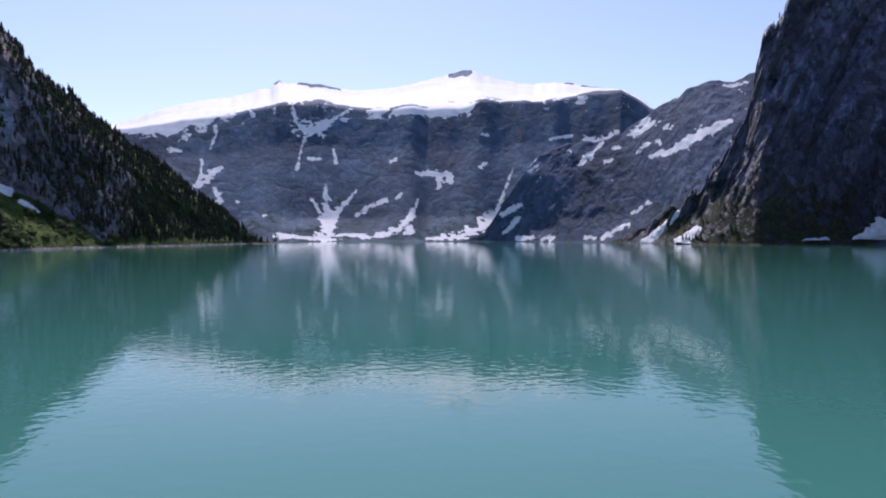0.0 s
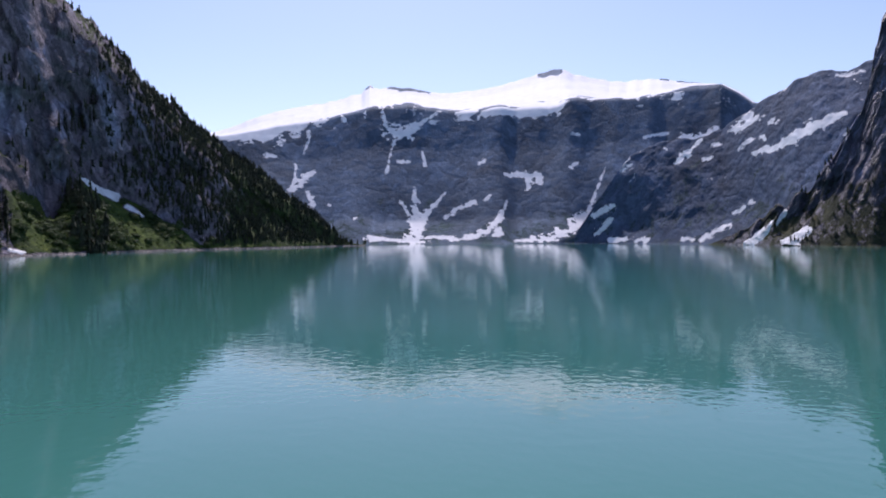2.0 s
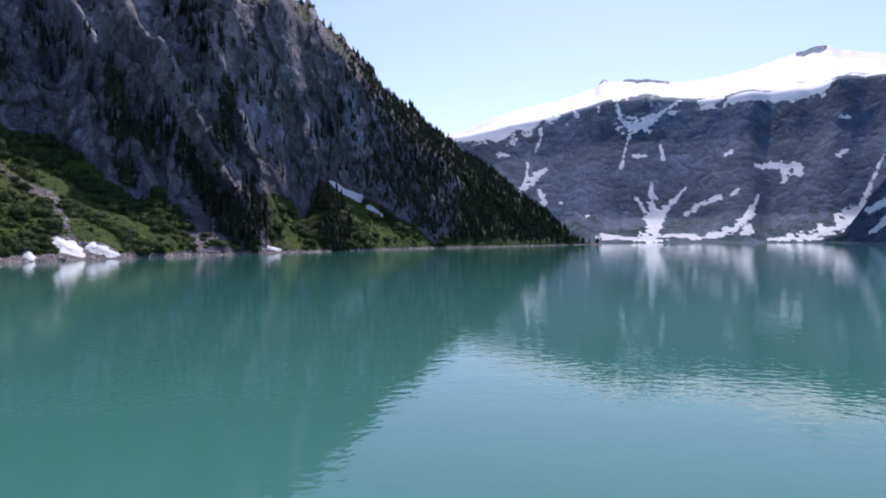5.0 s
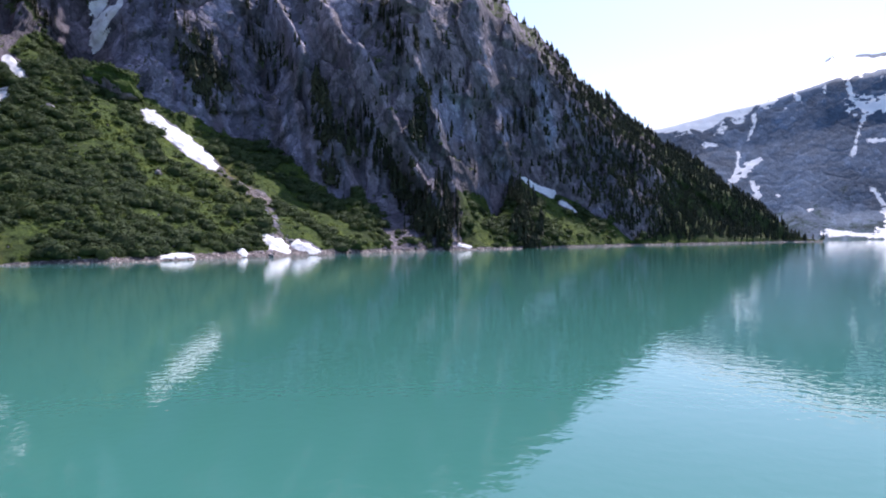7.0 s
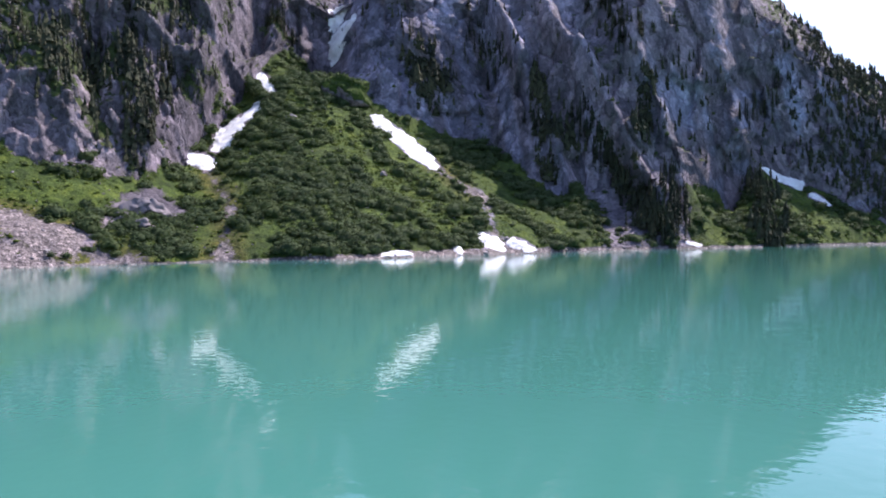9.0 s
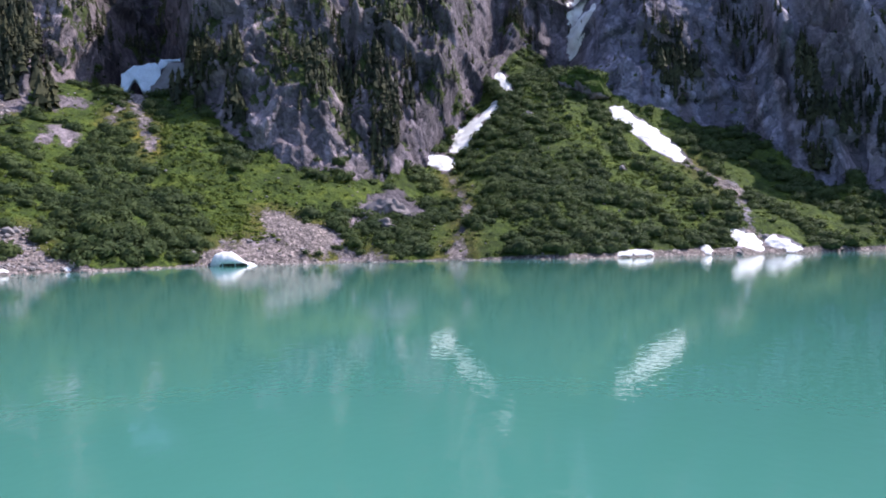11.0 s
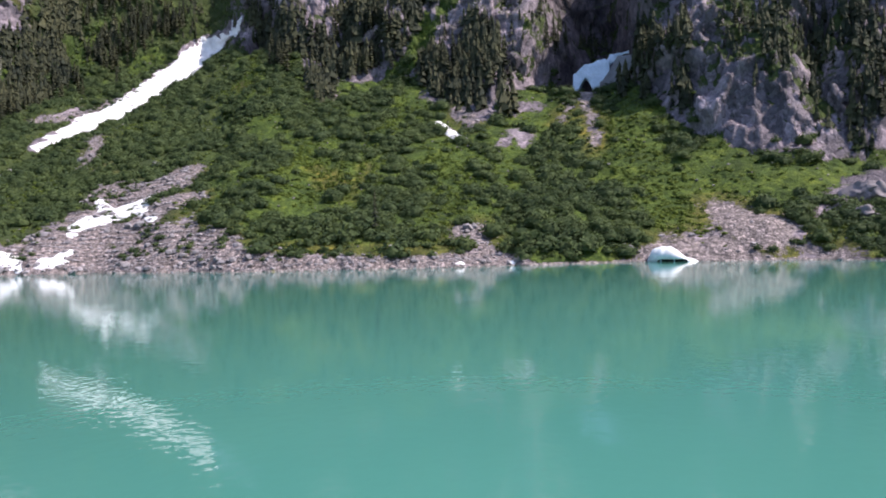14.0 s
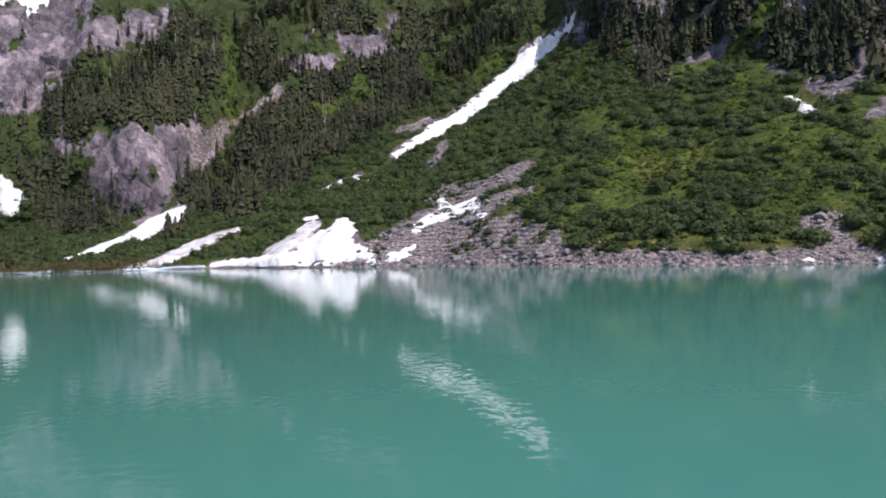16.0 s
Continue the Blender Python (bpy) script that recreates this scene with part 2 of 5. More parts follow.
faz = np.arange(-44.0, 13.0, 0.10)
fo = np.argsort(FAR[0])
rc, zc, zr = (np.interp(faz, FAR[0][fo], FAR[i][fo]) for i in (1, 2, 3))
zc = zc + 2.5 * noise3(faz * 1.7, 0 * faz, 0 * faz)
zr = zr + 5 * fbm(faz * 0.3, 0 * faz + 3, 0 * faz, 2)
fr0 = 1195 + 12 * noise3(faz * 0.5, 0 * faz + 7, 0 * faz)
far_mountain = Sheet(faz, [
    (fr0 - 30, -6 + 0 * faz), (fr0, 0 * faz), (fr0 + 82, 45 + 8 * noise3(faz * 0.35, 0 * faz, 0 * faz)),
    (fr0 + 228, zr * 0.592), (fr0 + 306, zr * 0.90), (rc - 350, zr * 0.845 + (zc - zr * 0.845) * 0.67), (rc, zc), (rc + 400, zc - 200)],
    (2, 32, 62, 46, 30, 20, 4), rough_far, 700.0)

# spur in front of it: bearing, shore distance, crest distance and height
SPUR = table("""
-16 1190 1200 -4
-18.5 1185 1230 15
-20 1180 1330 70
-21.5 1170 1450 130
-23 1150 1560 190
-25 1120 1620 222
-28 1070 1680 248
-30 1040 1720 270
-31.5 1010 1740 305
-33 980 1760 335
-35 930 1790 378
-36.8 900 1800 390
-38.5 880 1800 388
-42 870 1800 420
-52 900 1800 430""")


def rough_spur(x, y, z, k, az):
    face = smooth(1.1, 1.8, k) * smooth(-17, -22, az)
    return face * (3 * ridged(np.radians(az) * 10 - z / 160, z / 400, 0 * z, 4, 0.5) + 0.8 * fbm(x / 40, y / 40, z / 50, 4) + 1.1 * ridged(x / 30, y / 30, z / 34, 4, 0.6) - 2.6) + 0.5 * fbm(x / 14, y / 14, z / 14, 3)


saz = np.arange(-50.0, -16.0, 0.09)
so = np.argsort(SPUR[0])
s0, s1, sz = (np.interp(saz, SPUR[0][so], SPUR[i][so]) for i in (1, 2, 3))
near = s0 + 0.26 * (s1 - s0)
sz = 12 + (sz - 12) * (near + 48) / (s1 + 48)
s1 = near
sz = sz + (4 * noise3(saz * 0.6, 0 * saz, 0 * saz) + 1.5 * noise3(saz * 1.6, 0 * saz, 0 * saz)) * smooth(-17, -22, saz)
spur = Sheet(saz, [(s0 - 20, -6 + 0 * saz), (s0, -0.5 + 0 * saz), (s0 + (s1 - s0) * 0.3, sz * 0.22), (s0 + (s1 - s0) * 0.68, sz * 0.68), (s1, sz), (s1 + 250, sz - 120)],
             (2, 40, 62, 46, 3), rough_spur, 300.0)

# east cliff: bearing, shore distance, crest distance and height
EAST = table("""
-28.5 1045 1050 -6
-29.4 1025 1035 2
-31.0 990 1015 13
-33.5 935 1008 41
-35.9 885 1003 69
-37.4 865 1000 106
-38.3 860 1000 144
-39.5 855 1000 175
-40.1 854 1000 209
-40.4 853 1000 248
-40.9 852 1000 279
-41.8 851 1000 298
-42.8 850 1000 322
-44 860 1010 365
-47 880 1050 440
-56 960 1100 480
-70 1000 1150 450""")


def rough_east(x, y, z, k, az):
    face = smooth(2.0, 3.0, k) * smooth(-29, -34, az)
    u = np.radians(az) * 930 + 0.38 * z
    return face * (11 * ridged(u / 52, z / 300, 0 * z, 4, 0.55) + 4 * fbm(u / 22, z / 90, 0 * z, 4, 0.55) + 4 * facets(u / 18, 0 * z, z / 40) + 2 * ridged(u / 8, z / 40, 0 * z, 2) - 6) + 0.5 * fbm(x / 10, y / 10, z / 10, 3)


eaz = np.arange(-64.0, -28.5, 0.13)
eo = np.argsort(EAST[0])
e0, e1 = (np.interp(eaz, EAST[0][eo], EAST[i][eo]) for i in (1, 2))
ez = np.interp(eaz - 0.1, EAST[0][eo], EAST[3][eo])
steep = e0 + 0.55 * (e1 - e0)
ez = 12 + (ez - 12) * (steep + 48) / (e1 + 48)
e1 = steep
ez = ez + (4 * noise3(eaz * 1.1, 0 * eaz, 0 * eaz) + 2 * noise3(eaz * 2.6, 0 * eaz, 0 * eaz)) * smooth(-30, -35, eaz)
east = Sheet(eaz, [(e0 - 20, -6 + 0 * eaz), (e0, -0.5 + 0 * eaz), (e0 + (e1 - e0) * 0.2, ez * 0.14), (e0 + (e1 - e0) * 0.75, ez * 0.62), (e1, ez), (e1 + 250, ez - 150)],
             (2, 46, 76, 54, 3), rough_east, 1300.0)

# hills that close the valley behind the camera
baz = np.arange(160.0, 300.5, 0.5)
bz = 260 + 60 * fbm(baz * 0.06, 0 * baz, 0 * baz, 3)
south = Sheet(baz, [(560 + 0 * baz, -6 + 0 * baz), (590 + 0 * baz, 0 * baz), (700 + 0 * baz, 40 + 0 * baz), (1000 + 0 * baz, bz), (1300 + 0 * baz, bz - 100)],
              (2, 14, 30, 4), lambda x, y, z, k, a: smooth(1.5, 2.5, k) * 18 * ridged(x / 120, y / 120, z / 200, 3), 50.0)
# ---- end of terrain ----


# ---- materials ----
def material(name):
    m = bpy.data.materials.new(name)
    m.use_nodes = True
    return m, m.node_tree, m.node_tree.nodes["Principled BSDF"]


def node(nt, kind, links=(), **values):
    n = nt.nodes.new(kind)
    for key, value in values.items():
        if key in n.inputs:
            n.inputs[key].default_value = value
    for src, key in links:
        nt.links.new(src, n.inputs[key])
    return n


def rgb(c):
    return (*c, 1.0)


def ramp(nt, src, stops):
    n = nt.nodes.new("ShaderNodeValToRGB")
    nt.links.new(src, n.inputs[0])
    while len(n.color_ramp.elements) < len(stops):
        n.color_ramp.elements.new(0.5)
    for e, (p, c) in zip(n.color_ramp.elements, stops):
        e.position, e.color = p, rgb(c) if len(c) == 3 else c
    return n.outputs[0]


def mix(nt, fac, a, b, blend="MIX"):
    n = nt.nodes.new("ShaderNodeMix")
    n.data_type, n.blend_type = "RGBA", blend
    for src, i in ((fac, 0), (a, 6), (b, 7)):
        if hasattr(src, "is_linked"):
            nt.links.new(src, n.inputs[i])
        else:
            n.inputs[i].default_value = src if i == 0 else rgb(src)
    return n.outputs[2]


def math_node(nt, op, a, b=0.0, c=0.0):
    n = nt.nodes.new("ShaderNodeMath")
    n.operation = op
    for i, src in enumerate((a, b, c)):
        if hasattr(src, "is_linked"):
            nt.links.new(src, n.inputs[i])
        else:
            n.inputs[i].default_value = src
    return n.outputs[0]


def noise_tex(nt, co, scale, detail=4.0, rough=0.55):
    n = node(nt, "ShaderNodeTexNoise", [(co, "Vector")], Scale=scale, Detail=detail, Roughness=rough)
    return n.outputs[0]


def attribute(nt, name):
    n = nt.nodes.new("ShaderNodeAttribute")
    n.attribute_name = name
    return n.outputs["Fac"]


def threshold(nt, mask, grain, soft=0.12, amount=0.5):
    """A mask with a ragged edge."""
    g = math_node(nt, "MULTIPLY_ADD", grain, amount, -amount / 2)
    s = math_node(nt, "ADD", mask, g)
    n = node(nt, "ShaderNodeMapRange", [(s, "Value")])
    n.inputs["From Min"].default_value, n.inputs["From Max"].default_value = 0.5 - soft, 0.5 + soft
    return n.outputs[0]


def ground_material(name, rock, scree, grass, size=1.0, wet=0.85, crisp=1.0):
    """Rock, with scree, scrub and snow where the masks say so. size: metres of the coarse grain."""
    m, nt, bsdf = material(name)
    geo = nt.nodes.new("ShaderNodeNewGeometry")
    co = geo.outputs["Position"]
    mp = node(nt, "ShaderNodeMapping", [(co, "Vector")])
    mp.inputs["Scale"].default_value = (1, 1, 0.55)
    big = noise_tex(nt, mp.outputs[0], 0.018 / size, 6, 0.6)
    mid = noise_tex(nt, mp.outputs[0], 0.11 / size, 6, 0.65)
    fine = noise_tex(nt, co, 0.6 / size, 5, 0.7)
    edge = math_node(nt, "MULTIPLY_ADD", mid, 0.6, math_node(nt, "MULTIPLY", fine, 0.4))
    c = ramp(nt, big, [(0.3, [v * 0.62 for v in rock]), (0.5, rock), (0.72, [v * 1.45 for v in rock])])
    c = mix(nt, 0.3 + 0.25 * crisp, c, ramp(nt, mid, [(0.3, (0.25, 0.24, 0.25)), (0.5, (0.55, 0.53, 0.53)), (0.7, (0.95, 0.9, 0.88))]), "MULTIPLY")
    c = mix(nt, ramp(nt, fine, [(0.35, (0, 0, 0)), (0.7, (1, 1, 1))]), mix(nt, 0.5, c, (0.35, 0.35, 0.37), "MULTIPLY"), c)
    # shade of cliffs and cleft, put into the rock colour in upright streaks
    shade_grain = node(nt, "ShaderNodeMapping", [(co, "Vector")])
    shade_grain.inputs["Scale"].default_value = (1, 1, 0.3)
    shade_tone = ramp(nt, noise_tex(nt, shade_grain.outputs[0], 0.07 / size, 5, 0.6), [(0.35, (0.32, 0.32, 0.37)), (0.65, (0.72, 0.74, 0.82))])
    c = mix(nt, attribute(nt, "shade_tint"), c, mix(nt, 1.0, c, shade_tone, "MULTIPLY"))
    # lighter, bluer rock: real pale patches, also painted haze and sunlit spots
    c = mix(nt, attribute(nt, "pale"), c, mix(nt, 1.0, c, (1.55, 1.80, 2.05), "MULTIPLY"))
    cracks = []
    for scale, lo in ((0.055, 0.62), (0.22, 0.70)):
        vm = node(nt, "ShaderNodeVectorMath", [(co, 0)])
        vm.operation = "ADD"
        wn = node(nt, "ShaderNodeTexNoise", [(co, "Vector")], Scale=scale * 1.2 / size, Detail=3.0)
        ws = node(nt, "ShaderNodeVectorMath", [(wn.outputs["Color"], 0)])
        ws.operation, ws.inputs[3].default_value = "SCALE", 1.3 / scale * size
        nt.links.new(ws.outputs[0], vm.inputs[1])
        st = node(nt, "ShaderNodeMapping", [(vm.outputs[0], "Vector")])
        st.inputs["Scale"].default_value, st.inputs["Rotation"].default_value = (1, 1, 0.6), (0.35, 0.2, 0)
        vo = node(nt, "ShaderNodeTexVoronoi", [(st.outputs[0], "Vector")], Scale=scale / size)
        sp = node(nt, "ShaderNodeSeparateColor", [(vo.outputs["Color"], "Color")])
        c = mix(nt, 0.15 + 0.65 * crisp, c, ramp(nt, sp.outputs[0], [(0.0, (lo * 0.68, lo * 0.68, lo * 0.71)), (0.55, (1.0, 0.97, 0.98)), (1.0, (1.75, 1.64, 1.64))]), "MULTIPLY")
        ve = node(nt, "ShaderNodeTexVoronoi", [(st.outputs[0], "Vector")], Scale=scale / size)
        ve.feature = "DISTANCE_TO_EDGE"
        crack = ramp(nt, ve.outputs["Distance"], [(0.0, (0.35, 0.34, 0.36)), (0.09, (1, 1, 1))])
        c = mix(nt, 0.55 * crisp, c, crack, "MULTIPLY")
        cracks.append(node(nt, "ShaderNodeMapRange", [(ve.outputs["Distance"], "Value")], **{"From Min": 0.0, "From Max": 0.12}).outputs[0])
    sc = ramp(nt, fine, [(0.3, [v * 0.55 for v in scree]), (0.5, scree), (0.7, [v * 1.5 for v in scree])])
    pile = []
    for scale in (0.6, 1.7):
        vo = node(nt, "ShaderNodeTexVoronoi", [(co, "Vector")], Scale=scale / size)
        sp = node(nt, "ShaderNodeSeparateColor", [(vo.outputs["Color"], "Color")])
        sc = mix(nt, 0.75, sc, ramp(nt, sp.outputs[0], [(0.0, (0.42, 0.40, 0.40)), (0.6, (0.95, 0.93, 0.92)), (1.0, (1.7, 1.62, 1.6))]), "MULTIPLY")
        sc = mix(nt, 0.6, sc, ramp(nt, vo.outputs["Distance"], [(0.35, (1, 1, 1)), (0.8, (0.3, 0.3, 0.3))]), "MULTIPLY")
        pile.append(math_node(nt, "MULTIPLY", vo.outputs["Distance"], -0.9 / scale * 0.38 * size))
    pile = math_node(nt, "MULTIPLY", math_node(nt, "ADD", pile[0], pile[1]), attribute(nt, "scree"))
    c = mix(nt, threshold(nt, attribute(nt, "scree"), edge, 0.10, 3.0), c, sc)
    lush = ramp(nt, noise_tex(nt, co, 0.05 / size, 5, 0.6), [(0.3, [v * 0.6 for v in grass]), (0.5, grass), (0.7, (grass[0] * 1.7, grass[1] * 1.45, grass[2] * 1.2))])
    lush = mix(nt, 0.85, lush, ramp(nt, noise_tex(nt, co, 0.22 / size, 4, 0.65), [(0.36, (0.38, 0.46, 0.42)), (0.52, (0.9, 0.95, 0.9)), (0.68, (1.5, 1.35, 1.1))]), "MULTIPLY")
    gr = mix(nt, 0.8, lush, ramp(nt, noise_tex(nt, co, 1.1 / size, 4, 0.7), [(0.36, (0.30, 0.34, 0.30)), (0.58, (1.1, 1.1, 1.0))]), "MULTIPLY")
    gr = mix(nt, threshold(nt, attribute(nt, "dry"), edge, 0.2, 1.6), gr, mix(nt, 1.0, gr, (1.65, 1.10, 1.4), "MULTIPLY"))
    # wood: darker forest floor and cliff plants, and painted shade at the foot
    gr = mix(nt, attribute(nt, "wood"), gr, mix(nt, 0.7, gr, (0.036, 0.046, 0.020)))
    green = threshold(nt, attribute(nt, "veg"), edge, 0.10, 3.2)
    bare = math_node(nt, "SUBTRACT", 1.0, math_node(nt, "MAXIMUM", green, attribute(nt, "scree")))
    c = mix(nt, green, c, gr)
    fingers = node(nt, "ShaderNodeMapping", [(co, "Vector")])
    fingers.inputs["Scale"].default_value = (1, 1, 0.6)
    gate = node(nt, "ShaderNodeMapRange", [(attribute(nt, "snow"), "Value")], **{"From Min": 0.02, "From Max": 0.2}).outputs[0]
    snow_mask = threshold(nt, attribute(nt, "snow"), noise_tex(nt, fingers.outputs[0], 0.13, 9, 0.85), 0.05, 2.8)
    snow_mask = math_node(nt, "MULTIPLY", snow_mask, gate)
    sn = ramp(nt, mid, [(0.3, (0.80, 0.79, 0.79)), (0.6, (0.90, 0.89, 0.88))])
    c = mix(nt, snow_mask, c, sn)
    nt.links.new(c, bsdf.inputs["Base Color"])
    nt.links.new(math_node(nt, "MULTIPLY_ADD", green, 0.95 - wet, wet), bsdf.inputs["Roughness"])
    bsdf.inputs["Specular IOR Level"].default_value = 0.25 if wet > 0.7 else 0.4
    h = math_node(nt, "MULTIPLY_ADD", mid, 2.4 * size, math_node(nt, "MULTIPLY", fine, 1.0 * size))
    split = math_node(nt, "MULTIPLY_ADD", cracks[0], 0.8 * size, math_node(nt, "MULTIPLY", cracks[1], 0.4 * size))
    h = math_node(nt, "ADD", math_node(nt, "MULTIPLY_ADD", split, bare, h), pile)
    h = math_node(nt, "MULTIPLY", h, math_node(nt, "SUBTRACT", 1.0, math_node(nt, "MULTIPLY", snow_mask, 0.85)))
    b = node(nt, "ShaderNodeBump", [(h, "Height")], Strength=min(1.0, 1.1 * crisp), Distance=1.2)
    nt.links.new(b.outputs[0], bsdf.inputs["Normal"])
    return m


M_WALL = ground_material("wet_cliff_and_scrub", (0.335, 0.300, 0.325), (0.31, 0.27, 0.262), (0.068, 0.104, 0.020), crisp=0.7)
# blue haze of distance is put into M_FAR and M_SPUR, rock and scrub
M_FAR = ground_material("hazed_rock_and_snow", (0.125, 0.188, 0.265), (0.15, 0.16, 0.18), (0.062, 0.104, 0.135), 2.4, 0.85, 0.25)
M_SPUR = ground_material("hazed_spur_rock", (0.105, 0.152, 0.232), (0.15, 0.16, 0.18), (0.062, 0.092, 0.118), 2.0, 0.85, 0.3)
M_EAST = ground_material("dark_cliff", (0.100, 0.104, 0.146), (0.16, 0.15, 0.15), (0.046, 0.050, 0.026), 1.2, 0.42)


def water_material():
    m, nt, bsdf = material("glacial_water")
    geo = nt.nodes.new("ShaderNodeNewGeometry")
    big = noise_tex(nt, geo.outputs["Position"], 0.006, 3, 0.5)
    c = ramp(nt, big, [(0.3, (0.044, 0.168, 0.136)), (0.7, (0.057, 0.208, 0.168))])
    nt.links.new(c, bsdf.inputs["Base Color"])
    bsdf.inputs["Roughness"].default_value = 0.025
    bsdf.inputs["IOR"].default_value = 1.33
    w1 = noise_tex(nt, geo.outputs["Position"], 0.85, 2, 0.5)
    w2 = noise_tex(nt, geo.outputs["Position"], 0.09, 2, 0.5)
    h = math_node(nt, "MULTIPLY_ADD", w2, 0.030, math_node(nt, "MULTIPLY", w1, 0.021))
    b = node(nt, "ShaderNodeBump", [(h, "Height")], Strength=1.0, Distance=1.0)
    nt.links.new(b.outputs[0], bsdf.inputs["Normal"])
    return m


M_WATER = water_material()

# ---- the setting ----
me = bpy.data.meshes.new("water")
me.from_pydata([(-4500, -4500, 0), (4500, -4500, 0), (4500, 4500, 0), (-4500, 4500, 0)], [], [(0, 1, 2, 3)])
me.materials.append(M_WATER)
tagged(new("water", me), "calm milky turquoise glacial lake with faint ripples", "lake", kind="structure")


def setting(name, sheet, mat, label, **masks):
    me = sheet.mesh(name, **masks)
    me.materials.append(mat)
    return tagged(new(name, me), label, "mountain", kind="structure")



def inside(d, soft=2.0):
    """A mask from metres inside a streak."""
    return np.clip(0.5 + d / (2 * soft), 0, 1)


# ---- snow and ice ----
def snow_material(name, clean, dirt):
    m, nt, bsdf = material(name)
    geo = nt.nodes.new("ShaderNodeNewGeometry")
    co = geo.outputs["Position"]
    mid, fine = noise_tex(nt, co, 0.12, 5, 0.6), noise_tex(nt, co, 0.9, 5, 0.65)
    c = ramp(nt, mid, [(0.35, dirt), (0.6, clean)])
    c = mix(nt, 0.35, c, ramp(nt, fine, [(0.35, (0.55, 0.53, 0.52)), (0.6, (1, 1, 1))]), "MULTIPLY")
    nt.links.new(c, bsdf.inputs["Base Color"])
    bsdf.inputs["Roughness"].default_value = 0.7
    b = node(nt, "ShaderNodeBump", [(math_node(nt, "MULTIPLY_ADD", mid, 0.6, math_node(nt, "MULTIPLY", fine, 0.15)), "Height")], Strength=0.7, Distance=1.0)
    nt.links.new(b.outputs[0], bsdf.inputs["Normal"])
    return m


M_SNOW = snow_material("old_snow", (0.88, 0.88, 0.88), (0.70, 0.69, 0.69))
M_DIRTY = snow_material("dirty_snow", (0.72, 0.71, 0.70), (0.40, 0.38, 0.38))
M_GRIT = snow_material("gritty_snow", (0.25, 0.25, 0.265), (0.16, 0.155, 0.16))
# ice, and cleft snow with the blue of its shade put into the colour
M_ICE = snow_material("ice_and_shaded_snow", (0.66, 0.78, 0.90), (0.52, 0.64, 0.76))


